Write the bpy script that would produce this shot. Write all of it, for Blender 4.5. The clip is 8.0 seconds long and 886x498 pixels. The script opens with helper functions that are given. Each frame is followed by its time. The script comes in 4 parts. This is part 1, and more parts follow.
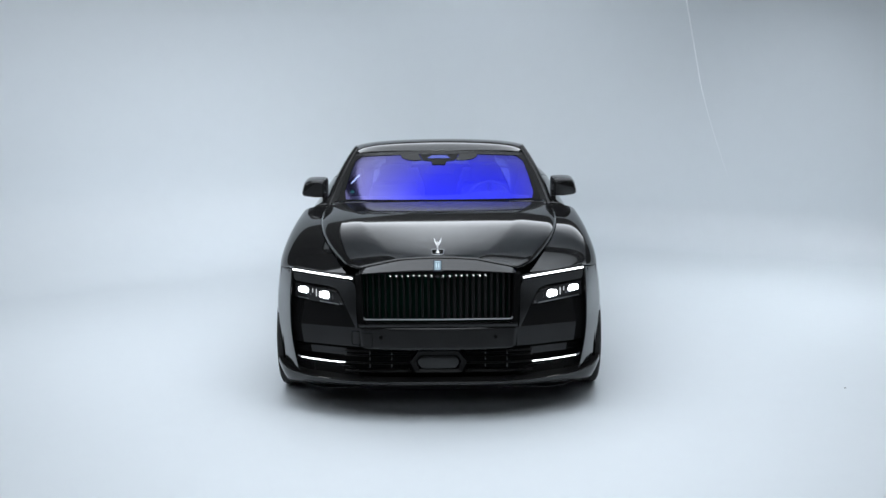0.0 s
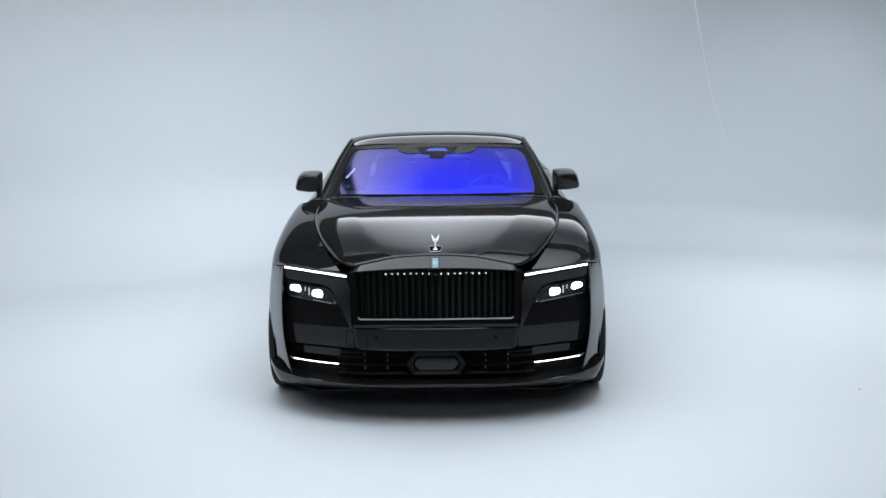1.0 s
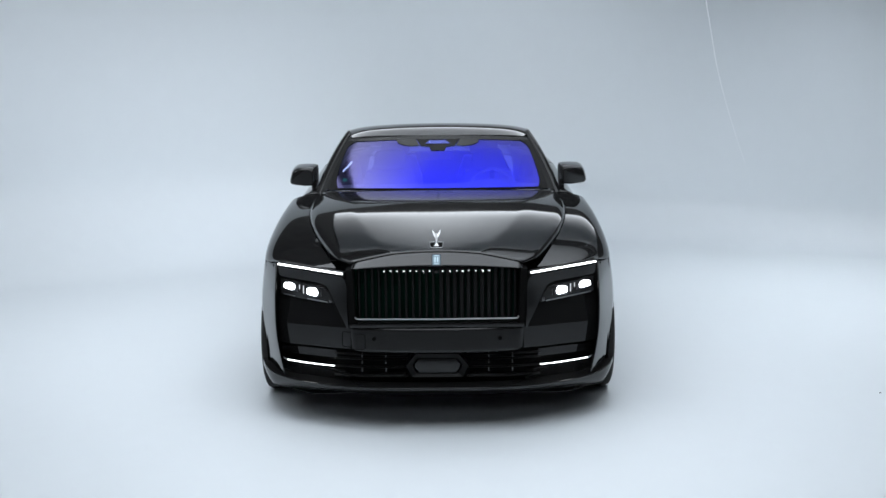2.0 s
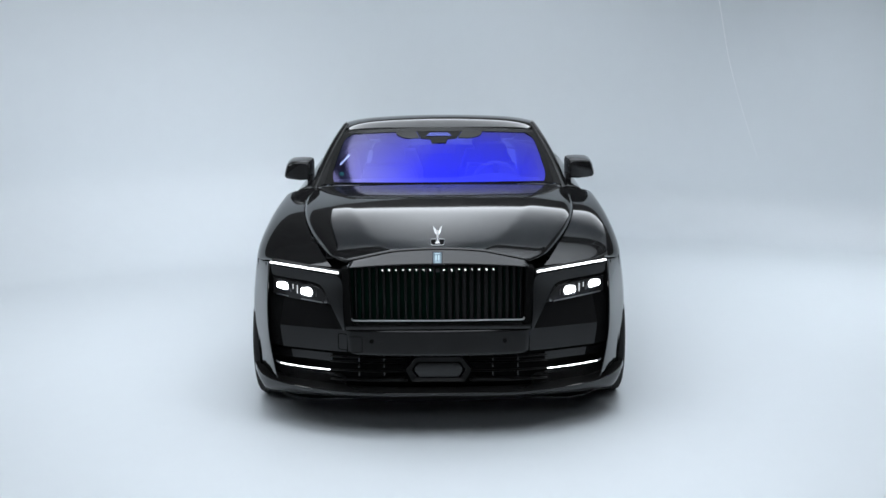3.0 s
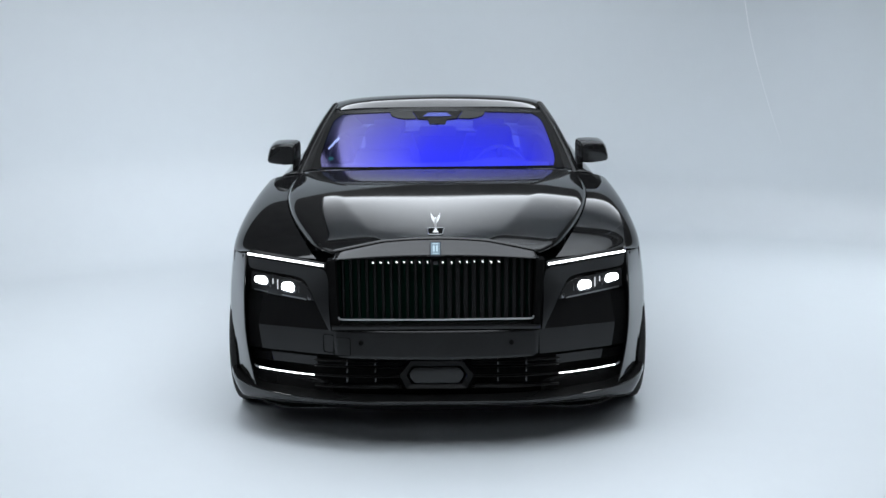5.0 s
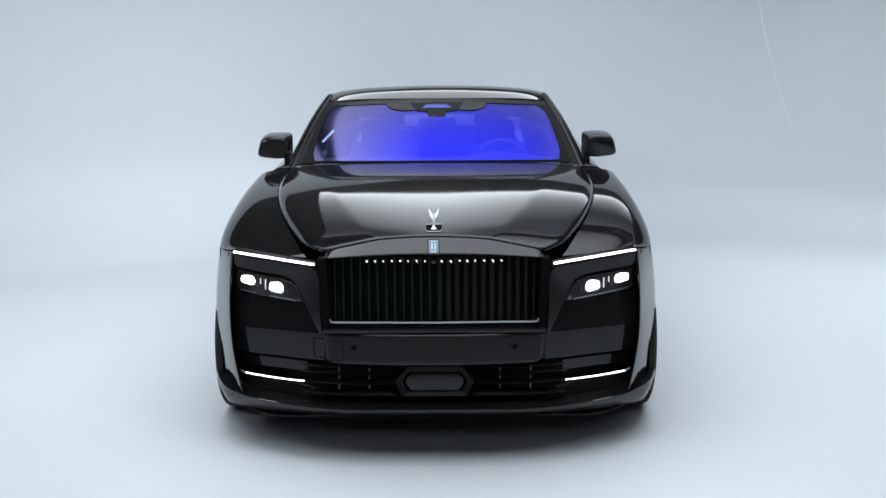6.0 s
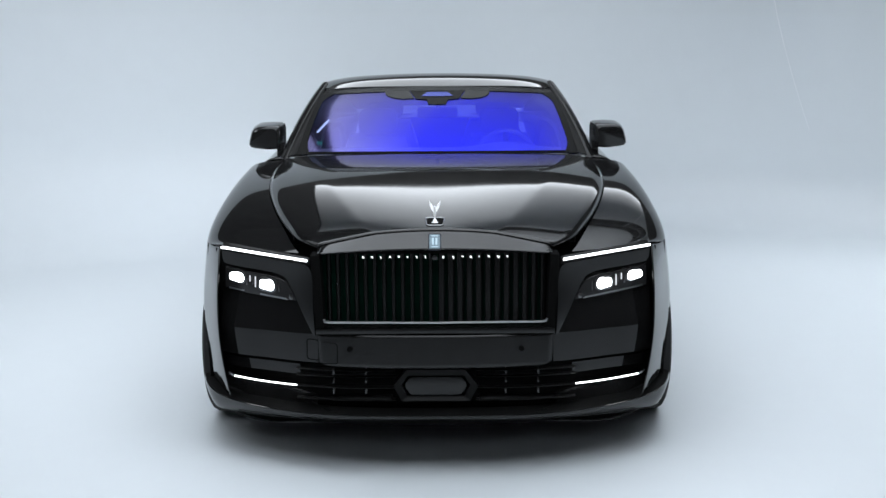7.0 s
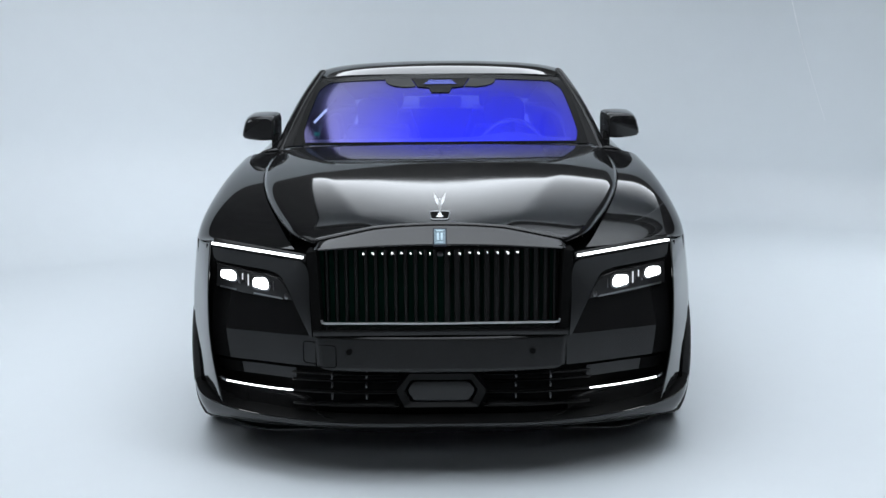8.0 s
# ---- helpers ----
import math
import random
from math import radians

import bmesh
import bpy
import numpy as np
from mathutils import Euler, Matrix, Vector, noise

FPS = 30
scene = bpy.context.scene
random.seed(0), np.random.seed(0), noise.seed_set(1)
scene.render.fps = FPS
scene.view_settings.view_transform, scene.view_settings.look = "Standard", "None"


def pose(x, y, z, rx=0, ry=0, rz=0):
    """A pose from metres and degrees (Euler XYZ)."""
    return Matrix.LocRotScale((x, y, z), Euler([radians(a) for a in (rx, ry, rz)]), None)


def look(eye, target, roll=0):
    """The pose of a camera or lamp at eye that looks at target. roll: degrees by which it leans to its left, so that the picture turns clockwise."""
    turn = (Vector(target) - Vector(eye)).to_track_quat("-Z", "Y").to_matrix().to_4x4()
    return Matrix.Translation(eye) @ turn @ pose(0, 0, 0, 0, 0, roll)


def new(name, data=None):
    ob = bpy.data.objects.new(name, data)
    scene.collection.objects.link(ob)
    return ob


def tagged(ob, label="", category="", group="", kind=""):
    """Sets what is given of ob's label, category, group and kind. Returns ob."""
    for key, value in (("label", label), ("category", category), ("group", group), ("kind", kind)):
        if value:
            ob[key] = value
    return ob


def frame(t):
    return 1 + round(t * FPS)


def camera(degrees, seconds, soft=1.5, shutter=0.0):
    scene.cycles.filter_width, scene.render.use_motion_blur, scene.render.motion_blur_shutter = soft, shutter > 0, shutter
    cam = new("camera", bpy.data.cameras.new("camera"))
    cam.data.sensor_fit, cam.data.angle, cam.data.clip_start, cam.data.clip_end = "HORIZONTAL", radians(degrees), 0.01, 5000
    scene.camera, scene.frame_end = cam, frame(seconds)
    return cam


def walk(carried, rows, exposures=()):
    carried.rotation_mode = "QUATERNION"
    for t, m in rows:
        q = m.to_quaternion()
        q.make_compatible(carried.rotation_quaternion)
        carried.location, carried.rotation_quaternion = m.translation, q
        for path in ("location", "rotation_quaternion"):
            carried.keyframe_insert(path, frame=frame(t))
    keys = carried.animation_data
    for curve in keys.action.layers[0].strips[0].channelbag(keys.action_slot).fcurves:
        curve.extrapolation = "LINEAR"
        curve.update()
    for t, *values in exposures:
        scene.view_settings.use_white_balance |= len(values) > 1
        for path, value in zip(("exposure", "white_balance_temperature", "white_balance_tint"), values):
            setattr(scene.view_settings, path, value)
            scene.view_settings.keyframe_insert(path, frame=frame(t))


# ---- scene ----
cam = camera(40.0, 8.0)
PATH = [
    (0, (0.067, -7.167, 2.499), (0.058, -5.204, 2.118), -0.5),
    (0.5, (0.082, -7.02, 2.481), (0.071, -5.058, 2.095), -0.4),
    (1, (0.085, -6.855, 2.452), (0.074, -4.894, 2.062), -0.6),
    (1.5, (0.067, -6.685, 2.409), (0.06, -4.724, 2.018), -0.5),
    (3, (0.058, -6.144, 2.312), (0.049, -4.185, 1.911), -0.5),
    (3.5, (0.042, -5.972, 2.269), (0.036, -4.013, 1.867), -0.5),
    (4, (0.035, -5.789, 2.222), (0.03, -3.83, 1.819), -0.4),
    (4.5, (0.045, -5.612, 2.174), (0.038, -3.653, 1.771), -0.5),
    (6, (0.067, -5.068, 2.039), (0.057, -3.109, 1.636), -0.4),
    (6.5, (0.062, -4.913, 2.016), (0.053, -2.955, 1.607), -0.4),
    (7, (0.053, -4.732, 1.962), (0.045, -2.774, 1.554), -0.4),
    (7.5, (0.036, -4.572, 1.923), (0.029, -2.614, 1.514), -0.4),
    (8, (0.023, -4.417, 1.894), (0.018, -2.46, 1.48), -0.5),
]
walk(cam, [(t, look(eye, target, roll)) for t, eye, target, roll in PATH])

# ---------------------------------------------------------------- light
world = bpy.data.worlds.new("studio_world")
scene.world = world
world.use_nodes = True
world.node_tree.nodes["Background"].inputs[0].default_value = (0.6, 0.7, 0.8, 1)
world.node_tree.nodes["Background"].inputs[1].default_value = 0.02
scene.view_settings.exposure = 0.65
# overhead softboxes: centre x, centre y, height, width, length, turn, power at the near edge, at the middle, at the far edge
SOFTBOXES = (
    (0.6, 5.45, 3.3, 4.6, 2.1, 0, 0.05, 0.09, 2.85),
    (0.35, 1.95, 3.62, 4.5, 5.6, -20, 2.5, 1.3, 0.12),
    (0.1, -1.9, 3.95, 6.0, 1.6, 0, 1.7, 1.7, 1.7),
    # unseen box behind the camera, added to brighten the front floor
    (0.0, -7.2, 4.4, 5.0, 3.0, 0, 0.8, 0.8, 0.8),
)
# unseen fill lamps added to brighten walls and floor: place, aim, width, height, watts, beam in degrees
FILLS = (
    ((-4.4, -1.4, 4.0), (-1.3, 5.8, 0.45), 2.6, 1.6, 18, 74),
    ((-4.2, 2.4, 4.2), (-3.2, 2.2, 0.0), 2.6, 2.6, 9, 115),
    ((2.5, 3.5, 4.3), (2.3, 3.1, 0.0), 2.6, 2.2, 70, 92),
    ((-0.2, -3.4, 4.3), (-0.4, 6.4, 1.2), 2.4, 0.9, 21, 44),
)


# ---------------------------------------------------------------- materials
def material(name, color, rough=0.5, metal=0.0, coat=0.0, ior=1.5, grain=0.0, scale=40.0, bump=0.0, emit=None, power=0.0, rough_var=0.0):
    """A principled surface with colour grain at two scales, fine relief and uneven gloss."""
    m = bpy.data.materials.new(name)
    m.use_nodes = True
    t = m.node_tree
    b = t.nodes["Principled BSDF"]
    b.inputs["Base Color"].default_value = (*color, 1)
    b.inputs["Roughness"].default_value = rough
    b.inputs["Metallic"].default_value = metal
    b.inputs["Coat Weight"].default_value = coat
    b.inputs["Coat Roughness"].default_value = 0.02
    b.inputs["IOR"].default_value = ior
    if grain or bump or rough_var:
        tc = t.nodes.new("ShaderNodeTexCoord")
        fine = t.nodes.new("ShaderNodeTexNoise")
        fine.inputs["Scale"].default_value = scale
        fine.inputs["Detail"].default_value = 4
        broad = t.nodes.new("ShaderNodeTexNoise")
        broad.inputs["Scale"].default_value = scale / 25
        broad.inputs["Detail"].default_value = 3
        t.links.new(tc.outputs["Object"], fine.inputs["Vector"])
        t.links.new(tc.outputs["Object"], broad.inputs["Vector"])
        both = t.nodes.new("ShaderNodeMath")
        both.operation = "ADD"
        t.links.new(fine.outputs["Fac"], both.inputs[0])
        t.links.new(broad.outputs["Fac"], both.inputs[1])
        if grain:
            ramp = t.nodes.new("ShaderNodeMapRange")
            ramp.inputs["From Min"].default_value = 0.6
            ramp.inputs["From Max"].default_value = 1.4
            ramp.inputs["To Min"].default_value = 1 - grain
            ramp.inputs["To Max"].default_value = 1 + grain
            t.links.new(both.outputs[0], ramp.inputs["Value"])
            mul = t.nodes.new("ShaderNodeVectorMath")
            mul.operation = "SCALE"
            mul.inputs[0].default_value = color
            t.links.new(ramp.outputs["Result"], mul.inputs["Scale"])
            t.links.new(mul.outputs["Vector"], b.inputs["Base Color"])
        if rough_var:
            rr = t.nodes.new("ShaderNodeMapRange")
            rr.inputs["From Min"].default_value = 0.6
            rr.inputs["From Max"].default_value = 1.4
            rr.inputs["To Min"].default_value = max(0.0, rough - rough_var)
            rr.inputs["To Max"].default_value = rough + rough_var
            t.links.new(both.outputs[0], rr.inputs["Value"])
            t.links.new(rr.outputs["Result"], b.inputs["Roughness"])
        if bump:
            bn = t.nodes.new("ShaderNodeBump")
            bn.inputs["Strength"].default_value = bump
            bn.inputs["Distance"].default_value = 0.002
            t.links.new(fine.outputs["Fac"], bn.inputs["Height"])
            t.links.new(bn.outputs["Normal"], b.inputs["Normal"])
    if emit:
        b.inputs["Emission Color"].default_value = (*emit, 1)
        b.inputs["Emission Strength"].default_value = power
    return m


def glass_material(name, mirror, see, share, rough=0.0):
    """Coated glass: part mirror in one tint, part clear in another."""
    m = bpy.data.materials.new(name)
    m.use_nodes = True
    t = m.node_tree
    t.nodes.remove(t.nodes["Principled BSDF"])
    g = t.nodes.new("ShaderNodeBsdfGlossy")
    g.inputs["Color"].default_value = (*mirror, 1)
    g.inputs["Roughness"].default_value = rough
    tr = t.nodes.new("ShaderNodeBsdfTransparent")
    tr.inputs["Color"].default_value = (*see, 1)
    mix = t.nodes.new("ShaderNodeMixShader")
    mix.inputs[0].default_value = share
    t.links.new(tr.outputs[0], mix.inputs[1])
    t.links.new(g.outputs[0], mix.inputs[2])
    t.links.new(mix.outputs[0], t.nodes["Material Output"].inputs["Surface"])
    return m


def tinted_sheen_glass():
    """Blue coated windshield; a pale violet sheen is painted into its outer mirror tint."""
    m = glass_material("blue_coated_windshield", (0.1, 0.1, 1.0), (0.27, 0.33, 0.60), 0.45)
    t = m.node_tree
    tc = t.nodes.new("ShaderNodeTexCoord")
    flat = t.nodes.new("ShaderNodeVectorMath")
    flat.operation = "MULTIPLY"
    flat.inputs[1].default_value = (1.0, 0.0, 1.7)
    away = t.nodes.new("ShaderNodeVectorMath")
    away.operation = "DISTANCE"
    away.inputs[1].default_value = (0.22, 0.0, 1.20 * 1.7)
    # painted reflection: deep blue in the middle, paler violet outwards
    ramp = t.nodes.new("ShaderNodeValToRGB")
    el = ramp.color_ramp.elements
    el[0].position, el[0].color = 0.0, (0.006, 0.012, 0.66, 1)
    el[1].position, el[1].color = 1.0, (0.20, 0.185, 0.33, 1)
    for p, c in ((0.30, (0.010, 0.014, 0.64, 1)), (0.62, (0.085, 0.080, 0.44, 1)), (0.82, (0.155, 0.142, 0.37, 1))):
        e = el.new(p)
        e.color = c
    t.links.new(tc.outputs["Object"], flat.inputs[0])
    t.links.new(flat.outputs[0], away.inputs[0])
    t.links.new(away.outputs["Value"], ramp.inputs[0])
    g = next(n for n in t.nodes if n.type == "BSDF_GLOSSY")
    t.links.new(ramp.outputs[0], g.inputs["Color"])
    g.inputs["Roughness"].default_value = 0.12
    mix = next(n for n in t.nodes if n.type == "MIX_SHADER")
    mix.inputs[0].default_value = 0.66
    clear = t.nodes.new("ShaderNodeBsdfGlossy")
    clear.inputs["Color"].default_value = (0.95, 0.95, 1.0, 1)
    clear.inputs["Roughness"].default_value = 0.02
    fres = t.nodes.new("ShaderNodeFresnel")
    fres.inputs["IOR"].default_value = 1.5
    film = t.nodes.new("ShaderNodeMath")
    film.operation = "POWER"
    film.inputs[1].default_value = 2.2
    t.links.new(fres.outputs[0], film.inputs[0])
    gain = t.nodes.new("ShaderNodeMath")
    gain.operation = "MULTIPLY"
    gain.use_clamp = True
    gain.inputs[1].default_value = 8.0
    t.links.new(film.outputs[0], gain.inputs[0])
    outer = t.nodes.new("ShaderNodeMixShader")
    t.links.new(gain.outputs[0], outer.inputs[0])
    t.links.new(mix.outputs[0], outer.inputs[1])
    t.links.new(clear.outputs[0], outer.inputs[2])
    t.links.new(outer.outputs[0], t.nodes["Material Output"].inputs["Surface"])
    return m


PAINT = material("black_car_paint", (0.008, 0.008, 0.0083), 0.035, ior=1.49, grain=0.3, scale=900, rough_var=0.01)
SATIN = material("satin_black_trim", (0.008, 0.008, 0.008), 0.22, ior=1.42, grain=0.2, scale=300, bump=0.05)
PLASTIC = material("black_plastic", (0.006, 0.006, 0.006), 0.45, grain=0.2, scale=400, bump=0.15)
RUBBER = material("tyre_rubber", (0.012, 0.012, 0.012), 0.75, grain=0.25, scale=200, bump=0.3)
MATTE = material("matte_black_plastic", (0.007, 0.007, 0.007), 0.38, ior=1.2, grain=0.2, scale=200, bump=0.1)
DARK = material("dark_cavity", (0.005, 0.005, 0.005), 0.9, ior=1.12, grain=0.2, scale=50)
VANE = material("grille_vane_black_chrome", (0.005, 0.0047, 0.0047), 0.16, ior=1.25, rough_var=0.05, scale=120)
VANE_BACK = material("grille_backing_green", (0.002, 0.022, 0.014), 0.9, ior=1.15, rough_var=0.08, scale=60)
CHROME = material("dark_chrome", (0.45, 0.46, 0.47), 0.34, metal=1.0, rough_var=0.05, scale=90)
LED = material("daytime_led", (0.9, 0.9, 0.9), 0.3, emit=(0.93, 0.97, 1.0), power=4.0)
GRILLE_LED = material("grille_led", (0.9, 0.9, 0.9), 0.3, emit=(0.93, 0.97, 1.0), power=2.2)
# glow added to headlamp fins for the bright streaks beside the projectors
FIN_GLOW = material("lamp_fin_glow", (0.6, 0.6, 0.62), 0.3, emit=(0.93, 0.96, 1.0), power=0.35, rough_var=0.05, scale=90)
LAMP = material("headlamp_projector", (0.9, 0.9, 0.9), 0.3, emit=(0.93, 0.96, 1.0), power=6.0)
LENS = material("smoked_lamp_lens", (0.028, 0.028, 0.029), 0.07, rough_var=0.01, scale=80)
REFLECTOR = material("lamp_bezel_grey", (0.3, 0.3, 0.31), 0.2, metal=0.9, rough_var=0.06, scale=90)
# lighter grey imitates the small glints on the intake struts
EDGE = material("strut_glint_grey", (0.09, 0.09, 0.094), 0.35, metal=0.5, rough_var=0.1, scale=200)
BADGE = material("badge_pale_blue", (0.32, 0.42, 0.47), 0.35, metal=0.3, rough_var=0.1, scale=200)
BADGE_FIELD = material("badge_field_grey_blue", (0.11, 0.16, 0.19), 0.3, metal=0.3, rough_var=0.1, scale=200)
BADGE_RIM = material("badge_rim_navy", (0.006, 0.008, 0.016), 0.3, ior=1.3, rough_var=0.05, scale=200)
# faint emission added to whiten the ornament; no lamp is known inside it
ORNAMENT = material("frosted_ornament_added_glow", (0.88, 0.9, 0.92), 0.35, grain=0.05, scale=300, emit=(0.95, 0.98, 1.0), power=0.12)
LEATHER = material("pale_leather", (0.55, 0.53, 0.54), 0.5, grain=0.12, scale=90, bump=0.2)
LEATHER_DARK = material("dark_leather", (0.03, 0.03, 0.035), 0.5, grain=0.2, scale=120, bump=0.2)
MIRROR = material("mirror_glass", (0.85, 0.87, 0.88), 0.01, metal=1.0, rough_var=0.004, scale=10)
RIM = material("gloss_black_rim", (0.01, 0.01, 0.01), 0.12, metal=0.3, rough_var=0.04, scale=60)
RED_LENS = material("red_lamp_lens", (0.25, 0.01, 0.01), 0.1, coat=0.5, rough_var=0.03, scale=60)
CYC = material("white_cyclorama_paint", (0.75, 0.79, 0.82), 0.52, grain=0.012, scale=7, bump=0.02, rough_var=0.05)
FLOOR = material("white_studio_floor_paint", (0.75, 0.79, 0.82), 0.5, grain=0.015, scale=7, bump=0.03, rough_var=0.08)
BLACKOUT = material("dark_studio_paint", (0.31, 0.297, 0.285), 0.85, grain=0.2, scale=3, bump=0.1)
THREAD = material("white_thread", (0.85, 0.87, 0.9), 0.6, grain=0.1, scale=60)
WINDSHIELD = tinted_sheen_glass()
BLUE_PANE = material("blue_camera_window", (0.06, 0.08, 0.34), 0.08, metal=0.6, rough_var=0.03, scale=60)
PALE = material("white_glint_glow", (0.8, 0.82, 0.84), 0.4, grain=0.05, scale=80, emit=(0.9, 0.95, 1.0), power=3.0)
GREEN = material("green_cabin_light", (0.01, 0.12, 0.08), 0.4, grain=0.2, scale=90, emit=(0.02, 0.5, 0.3), power=0.8)
CLEAR = glass_material("clear_rear_glass", (0.9, 0.92, 0.95), (0.88, 0.9, 0.9), 0.06)
TINT = glass_material("dark_tinted_glass", (0.8, 0.85, 0.9), (0.25, 0.25, 0.27), 0.12)


# ---------------------------------------------------------------- mesh helpers
def spline(*keys):
    """A natural cubic through (t, value) pairs, straight beyond its ends."""
    t = np.array([k[0] for k in keys], float)
    v = np.array([k[1] for k in keys], float)
    n = len(t)
    h = np.diff(t)
    a, r = np.eye(n), np.zeros(n)
    for i in range(1, n - 1):
        a[i, i - 1], a[i, i], a[i, i + 1] = h[i - 1], 2 * (h[i - 1] + h[i]), h[i]
        r[i] = 6 * ((v[i + 1] - v[i]) / h[i] - (v[i] - v[i - 1]) / h[i - 1])
    m = np.linalg.solve(a, r)

    def f(x):
        if x <= t[0]:
            return v[0] + (x - t[0]) * ((v[1] - v[0]) / h[0] - h[0] * m[1] / 6)
        if x >= t[-1]:
            return v[-1] + (x - t[-1]) * ((v[-1] - v[-2]) / h[-1] + h[-1] * m[-2] / 6)
        i = min(int(np.searchsorted(t, x, side="right")) - 1, n - 2)
        p, q = t[i + 1] - x, x - t[i]
        return float((m[i] * p**3 + m[i + 1] * q**3) / (6 * h[i]) + (v[i] / h[i] - m[i] * h[i] / 6) * p + (v[i + 1] / h[i] - m[i + 1] * h[i] / 6) * q)

    return f


def line(*keys):
    """Straight pieces through (t, value) pairs."""
    t, v = [k[0] for k in keys], [k[1] for k in keys]
    return lambda x: float(np.interp(x, t, v))


def ease(a, b, x):
    x = min(max((x - a) / (b - a), 0.0), 1.0)
    return x * x * (3 - 2 * x)


def sheet(f, us, vs, close=False):
    """A bmesh grid through f(u, v)."""
    bm = bmesh.new()
    rows = [[bm.verts.new(f(u, v)) for v in vs] for u in us]
    for i in range(len(us) - 1):
        for j in range(len(vs) - 1):
            bm.faces.new((rows[i][j], rows[i + 1][j], rows[i + 1][j + 1], rows[i][j + 1]))
        if close:
            bm.faces.new((rows[i][-1], rows[i + 1][-1], rows[i + 1][0], rows[i][0]))
    return bm


def facing(bm, way):
    """Turns a sheet's faces to look along way."""
    bm.normal_update()
    if sum((f.normal.dot(Vector(way)) for f in bm.faces)) < 0:
        bmesh.ops.reverse_faces(bm, faces=bm.faces)
    return bm


def steps(a, b, n):
    return [a + (b - a) * i / n for i in range(n + 1)]


def mirrored(bm):
    """The other side of a bmesh, mirrored across x = 0."""
    other = bm.copy()
    for v in other.verts:
        v.co.x = -v.co.x
    bmesh.ops.reverse_faces(other, faces=other.faces)
    return other


def box(x0, x1, y0, y1, z0, z1, bevel=0.0, seg=2):
    bm = bmesh.new()
    bmesh.ops.create_cube(bm, size=1)
    for v in bm.verts:
        v.co = ((x0 + x1) / 2 + v.co.x * (x1 - x0), (y0 + y1) / 2 + v.co.y * (y1 - y0), (z0 + z1) / 2 + v.co.z * (z1 - z0))
    if bevel:
        bmesh.ops.bevel(bm, geom=bm.edges[:], offset=bevel, segments=seg, affect="EDGES", profile=0.6)
    return bm


def prism(outline, y0, y1, bevel=0.0, shape=None):
    """An (x, z) outline drawn out from y0 to y1; shape moves the points afterwards."""
    bm = bmesh.new()
    front = [bm.verts.new((x, y0, z)) for x, z in outline]
    back = [bm.verts.new((x, y1, z)) for x, z in outline]
    face = bm.faces.new(front)
    bm.faces.new(back[::-1])
    n = len(outline)
    for i in range(n):
        bm.faces.new((front[i], back[i], back[(i + 1) % n], front[(i + 1) % n]))
    bmesh.ops.recalc_face_normals(bm, faces=bm.faces)
    if bevel:
        bmesh.ops.bevel(bm, geom=list(face.edges), offset=bevel, segments=2, affect="EDGES", profile=0.6)
    if shape:
        for v in bm.verts:
            v.co = shape(v.co)
    return bm


def tube(path, radius, sides=10, closed=False):
    """A round bar along points; radius may be a function of 0..1."""
    pts = [Vector(p) for p in path]
    n = len(pts)
    bm = bmesh.new()
    rings = []
    for i, p in enumerate(pts):
        a = pts[(i - 1) % n] if closed or i else pts[0]
        b = pts[(i + 1) % n] if closed or i < n - 1 else pts[-1]
        d = (b - a).normalized()
        side = d.cross(Vector((0, 0, 1)))
        side = side.normalized() if side.length > 1e-4 else Vector((1, 0, 0))
        up = side.cross(d)
        r = radius(i / (n - 1)) if callable(radius) else radius
        rings.append([bm.verts.new(p + r * (math.cos(k * math.tau / sides) * side + math.sin(k * math.tau / sides) * up)) for k in range(sides)])
    for i in range(n if closed else n - 1):
        a, b = rings[i], rings[(i + 1) % n]
        for k in range(sides):
            bm.faces.new((a[k], a[(k + 1) % sides], b[(k + 1) % sides], b[k]))
    if not closed:
        bm.faces.new(rings[0][::-1])
        bm.faces.new(rings[-1])
    bmesh.ops.recalc_face_normals(bm, faces=bm.faces)
    return bm


def lathe(profile, centre, sides=48):
    """A ring about the x axis from (x, radius) pairs, closed."""
    bm = sheet(lambda k, i: (centre[0] + profile[i][0], centre[1] + profile[i][1] * math.cos(k * math.tau / sides), centre[2] + profile[i][1] * math.sin(k * math.tau / sides)),
               range(sides + 1), range(len(profile)))
    bmesh.ops.remove_doubles(bm, verts=bm.verts, dist=1e-5)
    bmesh.ops.recalc_face_normals(bm, faces=bm.faces)
    return bm


def merged(*bms):
    out = bmesh.new()
    for b in bms:
        me = bpy.data.meshes.new("tmp")
        b.to_mesh(me)
        out.from_mesh(me)
        bpy.data.meshes.remove(me)
        b.free()
    return out


narrowing = spline((0.05, 1.006), (0.7, 0.983), (1.7, 0.955), (2.2, 0.945), (4.0, 0.918), (5.5, 0.90))
rising = spline((0.05, -0.006), (0.35, 0.008), (0.7, 0.023), (1.7, 0.050), (2.2, 0.052), (4.0, 0.062))


def tapered(co):
    """Narrows the body towards the tail and shifts heights to fit the camera's view."""
    y = max(co.y, 0.05)
    z = max(co.z, 0.8 * ease(0.75, 1.3, y))
    return Vector((co.x * narrowing(y), co.y, co.z + rising(y) * (1.15 - z)))


